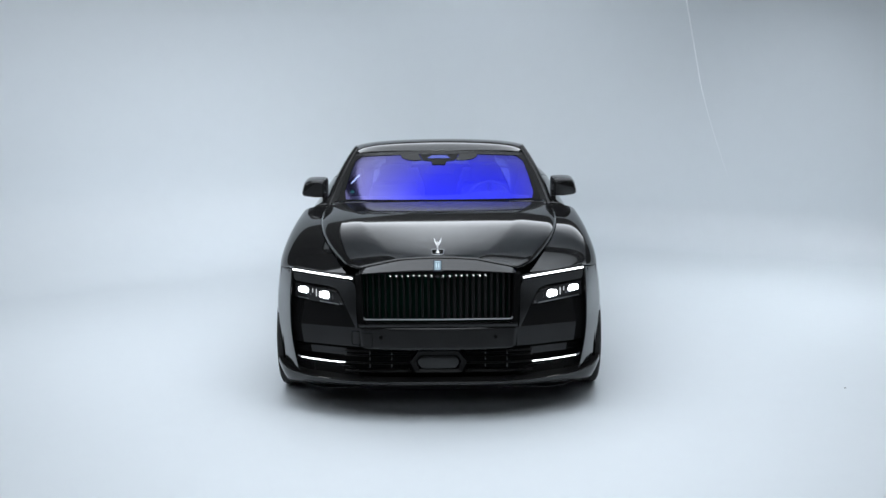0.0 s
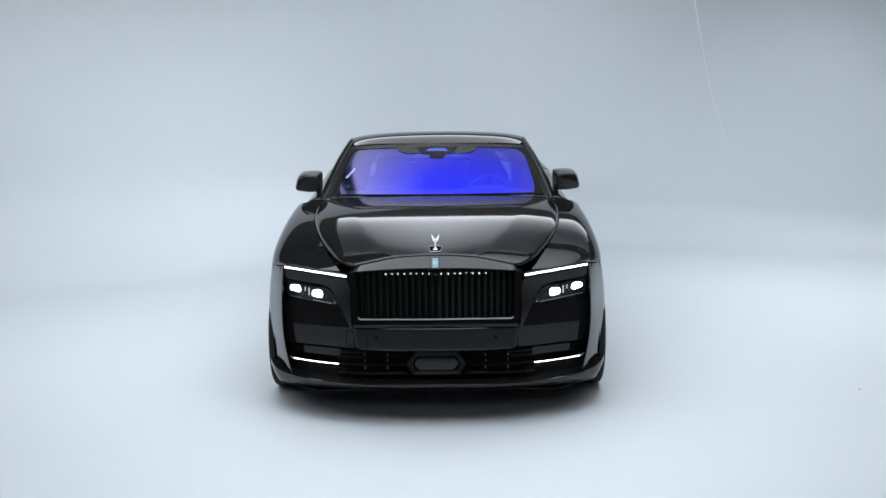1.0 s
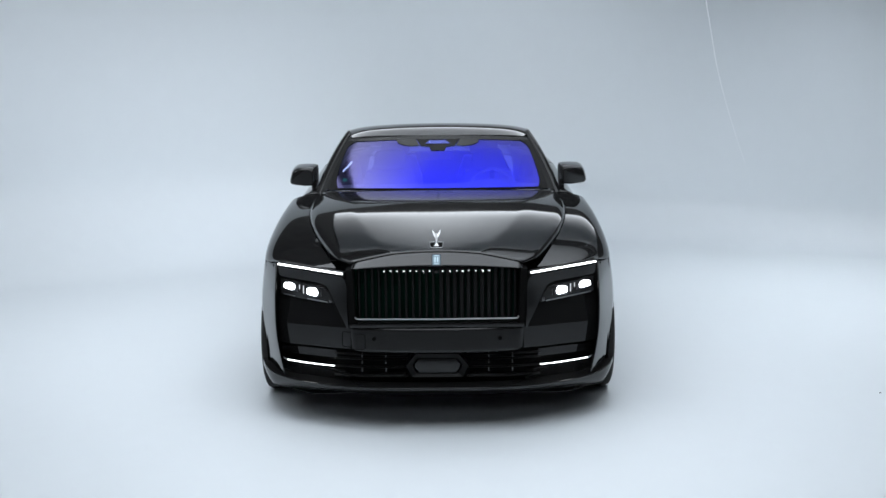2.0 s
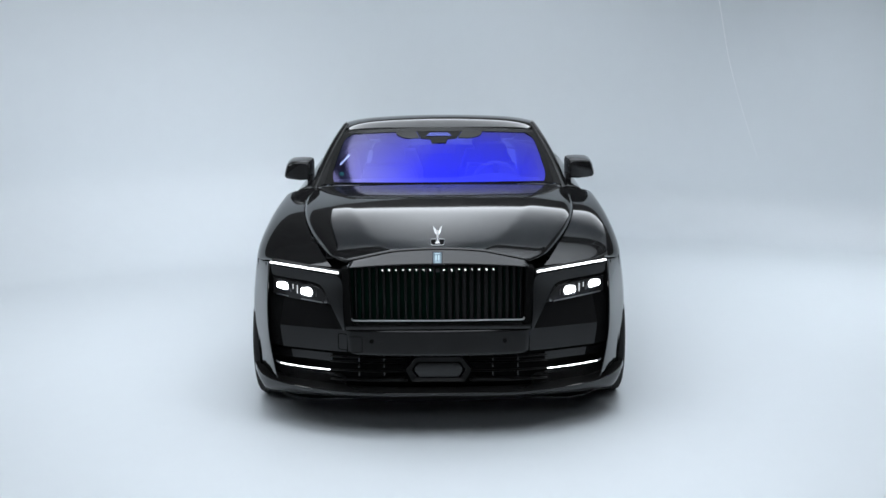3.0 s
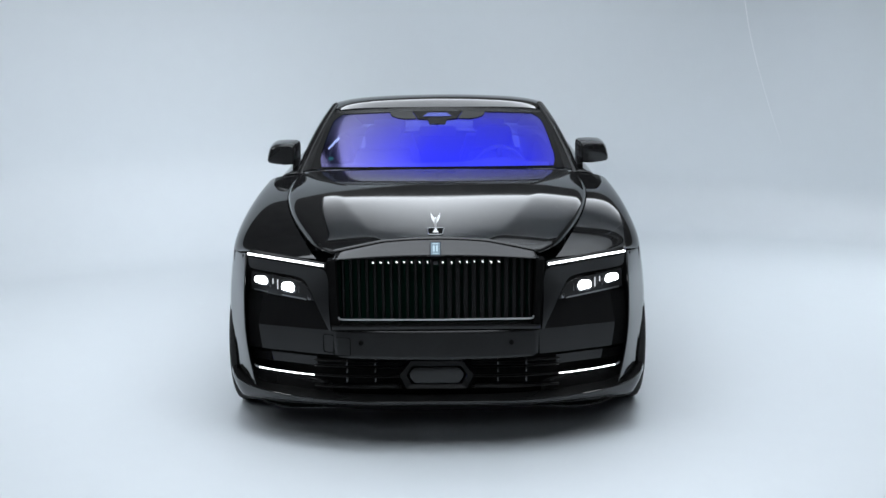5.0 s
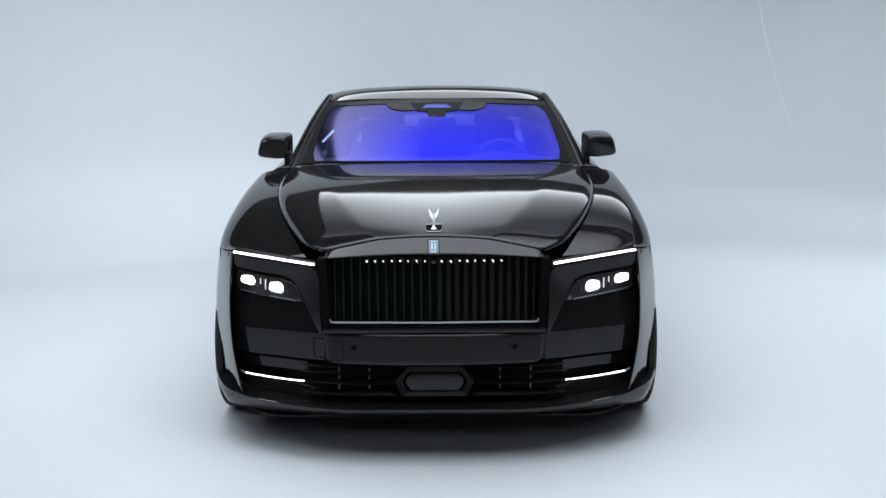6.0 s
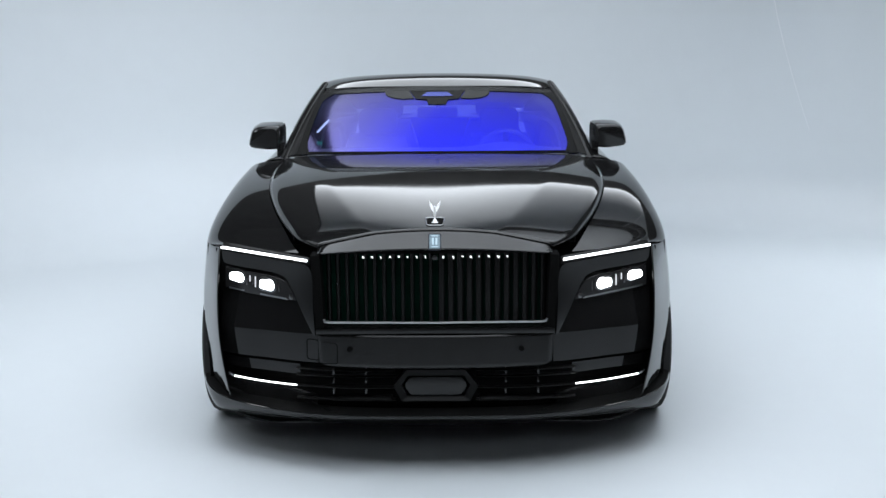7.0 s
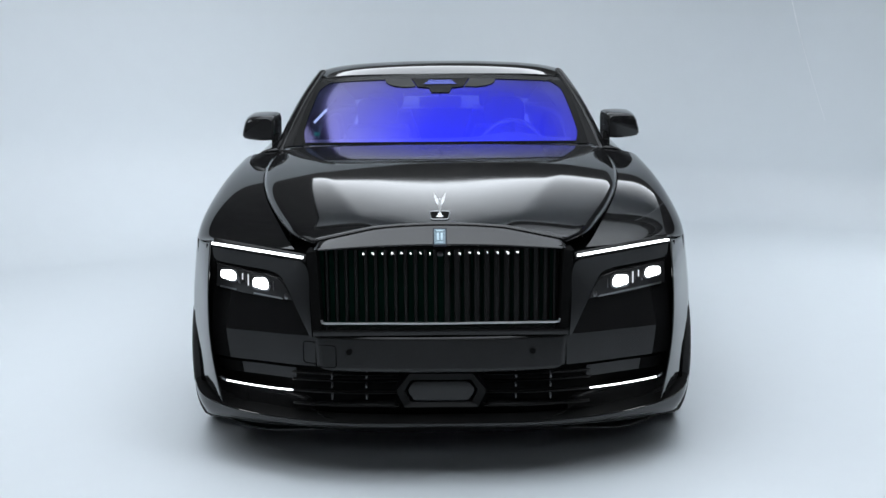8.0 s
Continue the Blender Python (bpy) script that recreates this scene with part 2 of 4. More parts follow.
def part(name, bm, mat, parent=None, label="", smooth=True, angle=35, thick=0.0, taper=True):
    """Links a bmesh as one mesh object, under a thing or a part if one is given."""
    top = parent
    while top and top.parent:
        top = top.parent
    if taper and top and top.name == "coupe":
        for v in bm.verts:
            v.co = tapered(v.co)
    me = bpy.data.meshes.new(name)
    bm.to_mesh(me)
    bm.free()
    me.materials.append(mat)
    if smooth:
        me.polygons.foreach_set("use_smooth", [True] * len(me.polygons))
        me.set_sharp_from_angle(angle=radians(angle))
    ob = new(name, me)
    if thick:
        mod = ob.modifiers.new("thickness", "SOLIDIFY")
        mod.thickness, mod.offset = thick, 0
    if parent:
        ob.parent = parent
    if label:
        ob["label"] = label
    return ob


def pair(name, bm, mat, parent, label="", **more):
    """A part and its mirror image on the car's other side."""
    other = mirrored(bm)
    return part(name, bm, mat, parent, label, **more), part(name, other, mat, parent, label, **more)


# ---------------------------------------------------------------- studio
def setting(ob, label, category):
    return tagged(ob, label, category, kind="structure")


def cyclorama_wall():
    """Two white walls that meet in a rounded corner and sweep into the floor."""
    corner, reach, inner, top = Vector((1.0, 5.75)), 11.8, 1.6, 2.8
    left, right = Vector((-0.90, -0.436)), Vector((0.92, -0.392))
    out_left, out_right = Vector((-0.436, 0.90)), Vector((0.392, 0.92))
    half = math.acos(left.dot(right)) / 2
    tangent, dist = inner / math.tan(half), inner / math.sin(half)
    centre = corner + (left + right).normalized() * dist
    plan = [(corner + left * k, out_left) for k in steps(reach, tangent, 14)]
    a0, a1 = math.atan2(out_left.y, out_left.x), math.atan2(out_right.y, out_right.x)
    for k in steps(0, 1, 20)[1:-1]:
        a = a0 + (a1 - a0) * k
        d = Vector((math.cos(a), math.sin(a)))
        plan.append((centre + d * inner, d))
    plan += [(corner + right * k, out_right) for k in steps(tangent, reach, 14)]
    angles = steps(0, math.pi / 2, 20)

    def f(i, j):
        """The sweep into the floor is wide along one wall and tighter along the other."""
        p, n = plan[i]
        w = ease(13, 34, i)
        foot, back = 0.9 - 0.45 * w, 0.9 - 0.28 * w
        if j == 0:
            d, z = back - foot - 0.4, -0.003
        elif j <= len(angles):
            a = angles[j - 1]
            d, z = back - foot + foot * math.sin(a), 0.0005 + foot * (1 - math.cos(a))
        else:
            d, z = back, (1.8, top)[j - len(angles) - 1]
        return (p.x + n.x * d, p.y + n.y * d, z)

    return part("wall_cyclorama", sheet(f, range(len(plan)), range(len(angles) + 3)), CYC, angle=60)


setting(part("floor", sheet(lambda u, v: (u, v, 0), steps(-11, 11, 6), steps(-14, 8, 6)), FLOOR, smooth=False), "seamless white painted studio floor", "floor")
setting(cyclorama_wall(), "white curved cyclorama wall with rounded corner", "wall")
# unseen shell; its grey and the north wall's place suit the car's reflections
setting(part("wall_south", box(-11, 11, -14.2, -14, 0, 6), BLACKOUT, smooth=False), "unseen dark grey studio wall", "wall")
setting(part("wall_north", box(-11, 11, 8.0, 8.2, 0, 6), BLACKOUT, smooth=False), "unseen dark grey studio wall", "wall")
setting(part("wall_west", box(-11.2, -11, -14, 8, 0, 6), BLACKOUT, smooth=False), "unseen dark grey studio wall", "wall")
setting(part("wall_east", box(11, 11.2, -14, 8, 0, 6), BLACKOUT, smooth=False), "unseen dark grey studio wall", "wall")
setting(part("ceiling", box(-11, 11, -14, 8, 6, 6.2), BLACKOUT, smooth=False), "unseen dark grey studio ceiling", "ceiling")


def diffuser_glow(y0, y1, near, mid, far):
    """A lit diffuser cloth, its glow graded lengthwise to suit the hood's reflections."""
    m = material("softbox_diffuser", (0.8, 0.8, 0.8), 0.6, grain=0.02, scale=5, emit=(0.885, 0.95, 1.02), power=mid)
    t = m.node_tree
    tc = t.nodes.new("ShaderNodeTexCoord")
    sep = t.nodes.new("ShaderNodeSeparateXYZ")
    t.links.new(tc.outputs["Object"], sep.inputs[0])
    span = t.nodes.new("ShaderNodeMapRange")
    span.inputs["From Min"].default_value, span.inputs["From Max"].default_value = y0, y1
    t.links.new(sep.outputs["Y"], span.inputs["Value"])
    curve = t.nodes.new("ShaderNodeFloatCurve")
    c = curve.mapping.curves[0]
    top = max(near, mid, far)
    c.points[0].location, c.points[1].location = (0, near / top), (1, far / top)
    c.points.new(0.5, mid / top)
    curve.mapping.update()
    t.links.new(span.outputs["Result"], curve.inputs["Value"])
    mul = t.nodes.new("ShaderNodeMath")
    mul.operation = "MULTIPLY"
    mul.inputs[1].default_value = top
    t.links.new(curve.outputs[0], mul.inputs[0])
    t.links.new(mul.outputs[0], t.nodes["Principled BSDF"].inputs["Emission Strength"])
    return m


def softbox(x, y, z, wide, long, turn, near, mid, far):
    glow = diffuser_glow(-long / 2, long / 2, near, mid, far)
    top = new("overhead_softbox")
    top.matrix_basis = pose(x, y, z, 0, 0, turn)
    tagged(top, "large overhead softbox with white diffuser", "studio light", "overhead softboxes")
    a, b = wide / 2, long / 2
    part("diffuser", box(-a, a, -b, b, 0, 0.02), glow, top, smooth=False)
    part("housing", box(-a - 0.04, a + 0.04, -b - 0.04, b + 0.04, 0.03, 0.25, 0.01), PLASTIC, top)
    for u in (0.3 - a, a - 0.3):
        for v in (0.3 - b, b - 0.3):
            part("hanging_rod", tube([(u, v, 0.25), (u, v, 6.0 - z)], 0.015), PLASTIC, top)


def fill_lamp(place, aim, wide, high, watts, beam):
    """An unseen lamp head added as fill, with a honeycomb grid and ceiling rod."""
    data = bpy.data.lights.new("added_fill", "AREA")
    data.shape, data.size, data.size_y = "RECTANGLE", wide, high
    data.energy, data.spread, data.color = watts, radians(beam), (0.885, 0.95, 1.02)
    lamp = new("added_fill", data)
    lamp.matrix_basis = look(place, aim)
    head = new("fill_lamp_head")
    head.matrix_basis = look(place, aim)
    tagged(head, "added unseen fill lamp head with honeycomb grid under the ceiling", "studio light", "fill lamps")
    part("housing", box(-wide / 2 - 0.03, wide / 2 + 0.03, -high / 2 - 0.03, high / 2 + 0.03, 0.02, 0.2, 0.01), PLASTIC, head)
    rod = part("hanging_rod", tube([(0, 0, 0), (0, 0, 6.0 - place[2])], 0.015), PLASTIC, head)
    rod.matrix_basis = head.matrix_basis.inverted() @ Matrix.Translation(Vector(place) + Vector((0, 0, 0.15)))


for spec in FILLS:
    fill_lamp(*spec)
for spec in SOFTBOXES:
    softbox(*spec)


def hanging_thread():
    """A thin thread that bends aside as it drops, placed and thickened to fit the camera's view."""
    path = [(2.22 + 0.2 * (2.6 - z) + 0.13 * max(0.0, 1.9 - z) ** 1.5, 4.0, z) for z in steps(1.0, 3.3, 40)]
    ob = part("hanging_thread", tube(path, lambda k: 0.0008 + 0.0048 * min(1.0, k * 1.5), 6), THREAD)
    return tagged(ob, "thin white thread hanging beside the car", "thread")


hanging_thread()
tagged(part("floor_speck", tube([(2.718, 0.687, 0.0), (2.724, 0.690, 0.004), (2.730, 0.688, 0.002)], 0.002, 6), DARK), "tiny dark speck lying on white floor", "speck")

# ---------------------------------------------------------------- car: shared lines
AXLE_Y, WHEEL_R, ARCH_R = 0.94, 0.362, 0.415
edge_x = spline((0.143, 0.480), (0.232, 0.549), (0.409, 0.632), (0.725, 0.740), (1.09, 0.828), (1.39, 0.859), (1.7, 0.856))
edge_z = spline((0.143, 0.962), (0.7, 1.016), (1.2, 1.073), (1.7, 1.116))
crown_z = spline((0.12, 1.029), (0.35, 1.0515), (0.75, 1.0925), (1.15, 1.133), (1.55, 1.160))
car = new("coupe")
tagged(car, "glossy black luxury coupe with lit headlamps on white floor", "car")


def hood_point(u, v):
    s = abs(v)
    ye = 0.143 + 1.557 * u
    y = (0.12 + 0.023 * s * s) * (1 - u) + (1.55 + 0.15 * s**2.4) * u
    ze, zc = edge_z(ye), crown_z(0.12 + 1.43 * u)
    sc = 0.50 + 0.26 * u
    mid = 1 - 0.8 * sc * sc
    f = 1 - 0.8 * s * s if s < sc else mid * (1 - ((s - sc) / (1 - sc)) ** 1.06)
    return Vector((v * edge_x(ye), y, ze + (zc - ze) * f - (0.008 + 0.010 * ease(0.0, 0.15, u) * (1 - ease(0.2, 0.6, u))) * max(0.0, (s - 0.95) / 0.05) ** 1.6))


def hood():
    vs = [math.copysign(abs(k) ** 0.85, k) for k in steps(-1, 1, 88)]
    return part("hood", sheet(hood_point, steps(0, 1, 60), vs), PAINT, car, "glossy black hood with raised centre", angle=50, thick=0.006)


hood()


def section(y, w, xe, ze, xs, zb, n=3.2, waist=0.60):
    """A body section at y: from the upper edge over the shoulder down to zb."""
    zm = max(waist, zb)
    if w <= 0.7:
        k = w / 0.7
        lim = math.acos(min(1.0, ((zm - waist) / max(ze - waist, 1e-4)) ** (n / 2)))
        a = k * lim
        return (xe + (xs - xe) * math.sin(a) ** (2 / n) if a > 0 else xe, y, waist + (ze - waist) * max(math.cos(a), 0) ** (2 / n))
    z = zm + (min(zm, zb) - zm) * (w - 0.7) / 0.3
    return (xs - 0.028 * max(0, (waist - z) / 0.4) ** 2, y, z)


shoulder_x = spline((0, 0.955), (0.2, 1.048), (0.45, 1.086), (0.7, 1.090), (1, 1.081))
shoulder_y = spline((0, 0.450), (0.2, 0.655), (0.45, 0.98), (0.7, 1.32), (1, 1.72))
shoulder_z = spline((0, 0.906), (0.2, 0.874), (0.45, 0.880), (0.7, 0.867), (1, 0.862))


def fender_point(q, p):
    """From the hood's edge over the crown to the shoulder; straighter across at the front, fuller behind."""
    y0 = 0.262 + 1.458 * q**1.15
    a = Vector((edge_x(y0) + 0.006, y0, edge_z(y0) - 0.011 - 0.055 * (1 - q) ** 4))
    b = Vector((shoulder_x(q), shoulder_y(q), shoulder_z(q)))
    h = 0.55 + 0.37 * (1 - (1 - q) ** 2.2)
    k1 = a + Vector((h * (b.x - a.x), h * (b.y - a.y), -0.012 * h - (1 - h) * 0.3 * (a.z - b.z)))
    k2 = Vector((b.x - (1 - h) * 0.35 * (b.x - a.x) * (1 - q) ** 2, b.y - (1 - h) * 0.35 * (b.y - a.y) * (1 - q) ** 2, b.z + h * (a.z - b.z)))
    return a * (1 - p) ** 3 + k1 * 3 * p * (1 - p) ** 2 + k2 * 3 * p * p * (1 - p) + b * p**3


def fender_side(q, w):
    y = shoulder_y(q)
    d = abs(y - AXLE_Y)
    low = 0.36 + math.sqrt(ARCH_R**2 - d * d) if d < ARCH_R else 0.2
    z = shoulder_z(q) + (min(low, shoulder_z(q) - 0.004) - shoulder_z(q)) * w
    return (shoulder_x(q) + 0.004 * math.sin(math.pi * w) - 0.028 * max(0, (0.6 - z) / 0.4) ** 2, y, z)


pair("fender", merged(facing(sheet(fender_point, steps(0, 1, 64), steps(0, 1, 30)), (0.3, -0.3, 1)), facing(sheet(fender_side, steps(0.2, 1, 50), steps(0, 1, 8)), (1, 0, 0))), PAINT, car, angle=70)

# sides and tail behind the front wheels
belt_x = spline((1.72, 0.862), (2.4, 0.905), (3.2, 0.93), (4.2, 0.88), (5.0, 0.74), (5.4, 0.62))
belt_z = spline((1.72, 1.112), (2.4, 1.115), (3.2, 1.12), (4.2, 1.10), (5.0, 1.04), (5.4, 0.99))
flank_x = spline((1.72, 1.058), (2.6, 1.05), (3.6, 1.055), (4.4, 1.05), (5.0, 0.98), (5.42, 0.80))


def flank_bottom(y):
    d = abs(y - 4.11)
    return max(0.36 + math.sqrt(ARCH_R**2 - d * d) if d < ARCH_R else 0.2, 0.2)


def flank(y0, y1, n):
    return sheet(lambda y, w: section(y, w, belt_x(y), belt_z(y), flank_x(y), flank_bottom(y)), steps(y0, y1, n), steps(0, 0.7, 20) + steps(0.7, 1, 5)[1:])


for ob in pair("door", flank(1.726, 3.2, 24), PAINT, car, angle=60, thick=0.005):
    sx = 1 if ob.data.vertices[0].co.x > 0 else -1
    part("door_handle", box(*sorted((sx * 1.045, sx * 1.065)), 1.95, 2.2, 0.93, 0.955, 0.006), CHROME, ob)
pair("rear_quarter", flank(3.206, 5.42, 40), PAINT, car, angle=60, thick=0.005)
pair("side_sill", box(0.99, 1.05, 1.35, 3.65, 0.14, 0.21, 0.012), PAINT, car)

roof_z = spline((2.115, 1.481), (2.22, 1.5018), (2.34, 1.5235), (2.42, 1.5315), (2.48, 1.532), (2.6, 1.523), (3.0, 1.472), (3.5, 1.413), (4.2, 1.345))
roof_x = spline((2.115, 0.695), (2.7, 0.708), (3.4, 0.70), (4.2, 0.65))


def roof_point(u, v):
    s = abs(v)
    y = 2.115 + 2.085 * u**1.6 + 0.09 * s * s * (1 - u)
    return (v * roof_x(y), y, roof_z(y) - 0.030 * s**2 - 0.022 * s**8)


part("roof", sheet(roof_point, steps(0, 1, 56), steps(-1, 1, 48)), PAINT, car, angle=60, thick=0.006)


def deck_point(u, v):
    y = 4.86 + 0.56 * u
    return (v * (belt_x(min(y, 5.4)) - 0.003), y - 0.10 * v * v, 1.018 - 0.025 * u - 0.04 * v * v)


part("boot_lid", sheet(deck_point, steps(0, 1, 12), steps(-1, 1, 24)), PAINT, car, thick=0.005)
part("rear_bumper", sheet(lambda u, v: (v * (0.62 + 0.2 * math.sin(min(u * 1.5, 1) * 1.57)), 5.42 - 0.10 * v * v + 0.05 * math.sin(u * 3.1), 0.99 - 0.75 * u), steps(0, 1, 16), steps(-1, 1, 24)), PAINT, car, thick=0.005)
pair("tail_lamp", box(0.58, 0.68, 5.33, 5.40, 0.66, 0.92, 0.02), RED_LENS, car, "upright red tail lamp")

# ---------------------------------------------------------------- car: glass and pillars


def screen_point(u, s, lift=0.0):
    a = Vector((0.80 * s, 1.545 + 0.225 * s * s, 1.155 - 0.028 * s * s))
    b = Vector((0.685 * s, 2.10 + 0.09 * s * s, 1.479 - 0.030 * s * s))
    p = a.lerp(b, u)
    bulge = 0.030 * 4 * u * (1 - u) + lift
    return p + Vector((0.10 * s, -0.45, 0.85)) * bulge


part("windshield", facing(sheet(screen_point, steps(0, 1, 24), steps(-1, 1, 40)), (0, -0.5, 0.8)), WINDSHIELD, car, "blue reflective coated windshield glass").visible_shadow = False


def frit(u0, u1, s0, s1, n, lift=0.004):
    return sheet(lambda u, s: screen_point(u, s, lift), steps(u0, u1, n), steps(s0, s1, 24))


def inner_frit(u):
    """Inner edge of the printed border, rounded towards the corners."""
    return 0.938 + 0.012 * u - 0.07 * max(0.0, (u - 0.72) / 0.2) ** 2.2 - 0.05 * max(0.0, 1 - u / 0.2) ** 2


part("windshield_border", frit(0.0, 0.032, -1, 1, 2), DARK, car, "black printed glass border")
part("windshield_border", frit(0.915, 1.0, -1, 1, 3), SATIN, car, "black printed glass border")
pair("windshield_border", sheet(lambda u, s: screen_point(u, inner_frit(u) + (1 - inner_frit(u)) * s, 0.004), steps(0, 0.935, 30), steps(0, 1, 3)), MATTE, car, "black printed glass border")
part("wiper_cowl", sheet(lambda u, s: (0.83 * s, 1.50 + 0.22 * s * s + 0.06 * u, 1.135 - 0.03 * s * s + 0.012 * u), steps(0, 1, 3), steps(-1, 1, 30)), PLASTIC, car, thick=0.004)


def pillar_point(t, a):
    p = Vector((0.864, 1.74, 1.105)).lerp(Vector((0.699, 2.25, 1.466)), t)
    p += Vector((0.005, 0.0, 0.022)) * 4 * t * (1 - t)
    return p + Vector((0.023 * math.cos(a) - 0.012 * math.sin(a), 0.02 * math.cos(a), 0.018 * math.sin(a)))


pair("windshield_pillar", sheet(pillar_point, steps(-0.03, 1.06, 22), steps(0, math.tau, 16)), PAINT, car, angle=60)


def pillar_seal_point(t, b):
    """Black moulding between the glass edge and the pillar."""
    q = Vector(pillar_point(t, 2.2))
    return Vector(screen_point(t, 0.985, 0.006)).lerp(q, b) + Vector((0, -0.004, 0.004)) * 4 * b * (1 - b)


pair("pillar_seal", facing(sheet(pillar_seal_point, steps(0, 1, 20), steps(0, 1, 4)), (0, -0.5, 0.8)), MATTE, car)


def rail_point(t, a):
    y = 2.24 + 1.97 * t
    return (roof_x(y) - 0.005 + 0.018 * math.cos(a), y, roof_z(y) - 0.058 + 0.014 * math.sin(a))


pair("roof_rail", sheet(rail_point, steps(0, 1, 24), steps(0, math.tau, 12)), PAINT, car, angle=60)
pair("side_window", sheet(lambda y, w: (belt_x(y) + (roof_x(min(max(y, 2.28), 4.2)) - belt_x(y)) * w, y + 0.0, belt_z(y) + ((roof_z(min(max(y, 2.28), 4.2)) - 0.055 if y > 2.28 else 1.115 + (y - 1.74) * 0.64) - belt_z(y)) * w), steps(1.76, 4.2, 30), steps(0, 1, 8)), TINT, car)
part("rear_window", sheet(lambda u, v: (v * (0.68 + 0.04 * u), 4.2 + 0.68 * u - 0.05 * v * v, 1.345 - 0.325 * u - 0.035 * v * v), steps(0, 1, 12), steps(-1, 1, 20)), CLEAR, car)
pair("rear_pillar", sheet(lambda u, w: (0.68 + 0.04 * u + (belt_x(4.2 + 0.68 * u) - 0.68 - 0.04 * u) * w, 4.15 + 0.68 * u, (1.335 - 0.28 * u) + (belt_z(4.2 + 0.68 * u) - 1.335 + 0.28 * u) * w), steps(0, 1, 10), steps(0, 1, 8)), PAINT, car, thick=0.005)


def wing_mirror():
    """A door mirror: shell with a rounded outer end, foot and glass."""
    outline = [(0.886, 1.146), (0.884, 1.262), (0.889, 1.282), (0.903, 1.292), (0.960, 1.295), (1.015, 1.291), (1.040, 1.279), (1.056, 1.254), (1.070, 1.200), (1.073, 1.172), (1.062, 1.155), (1.030, 1.147), (0.96, 1.140)]
    mid = Vector((0.97, 0, 1.225))

    def shape(co):
        k = (co.y - 1.86) / 0.19
        g = 0.72 + 0.28 * math.sqrt(max(0.0, 1 - (1 - min(k, 1)) ** 2))
        return Vector((mid.x + (co.x - mid.x) * g, co.y + 0.10 * max(0, co.x - 0.95), mid.z + (co.z - mid.z) * g))

    bm = bmesh.new()
    rows = []
    for y in (1.86, 1.866, 1.876, 1.892, 1.915, 1.95, 2.0, 2.05):
        rows.append([bm.verts.new(shape(Vector((x, y, z)))) for x, z in outline])
    n = len(outline)
    for a, b in zip(rows, rows[1:]):
        for i in range(n):
            bm.faces.new((a[i], a[(i + 1) % n], b[(i + 1) % n], b[i]))
    bm.faces.new(rows[0])
    bm.faces.new(rows[-1][::-1])
    bmesh.ops.subdivide_edges(bm, edges=[e for e in bm.edges if abs(e.verts[0].co.y - e.verts[1].co.y) < 1e-4 + 0.02 and e.is_manifold and e.calc_length() > 0.03], cuts=1, use_grid_fill=True, smooth=0.4)
    bmesh.ops.recalc_face_normals(bm, faces=bm.faces)
    for v in bm.verts:
        v.co += Vector((0.008 + 0.018 * (v.co.x - 0.886) / 0.187, 0, -0.009))
    shells = pair("wing_mirror", bm, PAINT, car, angle=45)
    for sx, shell in zip((1, -1), shells):
        part("mirror_foot", prism([(sx * 0.886, 1.085), (sx * 0.886, 1.175), (sx * 0.923, 1.175), (sx * 0.926, 1.10), (sx * 0.915, 1.085)], 1.89, 1.97, 0.006), PAINT, shell)
        part("mirror_glass", prism([(sx * x, z) for x, z in ((0.90, 1.17), (0.90, 1.275), (1.03, 1.275), (1.055, 1.19), (1.04, 1.172))], 2.066, 2.07), MIRROR, shell, smooth=False)
        part("indicator_strip", box(*sorted((sx * 0.95, sx * 1.055)), 1.925, 1.94, 1.159, 1.164, 0.001), SATIN, shell)
        part("door_corner_trim", box(*sorted((sx * 0.865, sx * 0.93)), 1.82, 1.99, 1.075, 1.098, 0.008), PLASTIC, shell)


wing_mirror()

# ---------------------------------------------------------------- car: nose
cheek_plan = spline((0.46, 0.125), (0.52, 0.150), (0.62, 0.197), (0.74, 0.262), (0.86, 0.326), (0.94, 0.385))
crease_z = line((0.50, 0.590), (0.94, 0.561))
band_low = line((0.49, 0.471), (0.94, 0.444))


def cheek_y(x, z):
    """Depth of the painted nose beside the grille: upright below the crease, leaning back above it."""
    above = max(0.0, z - crease_z(x))
    return cheek_plan(x) + 0.30 * above - 0.06 * max(0.0, crease_z(x) - z)


def cheek(z0, z1, x0, x1, nx=30, nz=12, back=0.0):
    """A piece of the nose between two heights and two side lines, each a function."""
    def f(a, b):
        zmid = z0(0.7) + (z1(0.7) - z0(0.7)) * b
        x = x0(zmid) + (x1(zmid) - x0(zmid)) * a
        z = z0(x) + (z1(x) - z0(x)) * b
        return (x, cheek_y(x, z) + back, z)
    return sheet(f, steps(0, 1, nx), steps(0, 1, nz))


inner_line = line((0.44, 0.496), (0.582, 0.506), (0.711, 0.585), (0.80, 0.640), (0.90, 0.70))
outer_line = line((0.40, 0.944), (0.95, 0.932))
# bumper band below the crease, leaning panel above it
pair("bumper_band", facing(cheek(band_low, crease_z, lambda z: 0.487, outer_line), (0, -1, 0)), PAINT, car)
pair("bumper_cheek", facing(cheek(lambda x: crease_z(x), lambda x: 0.825, inner_line, outer_line, nz=20), (0, -1, 0)), PAINT, car)
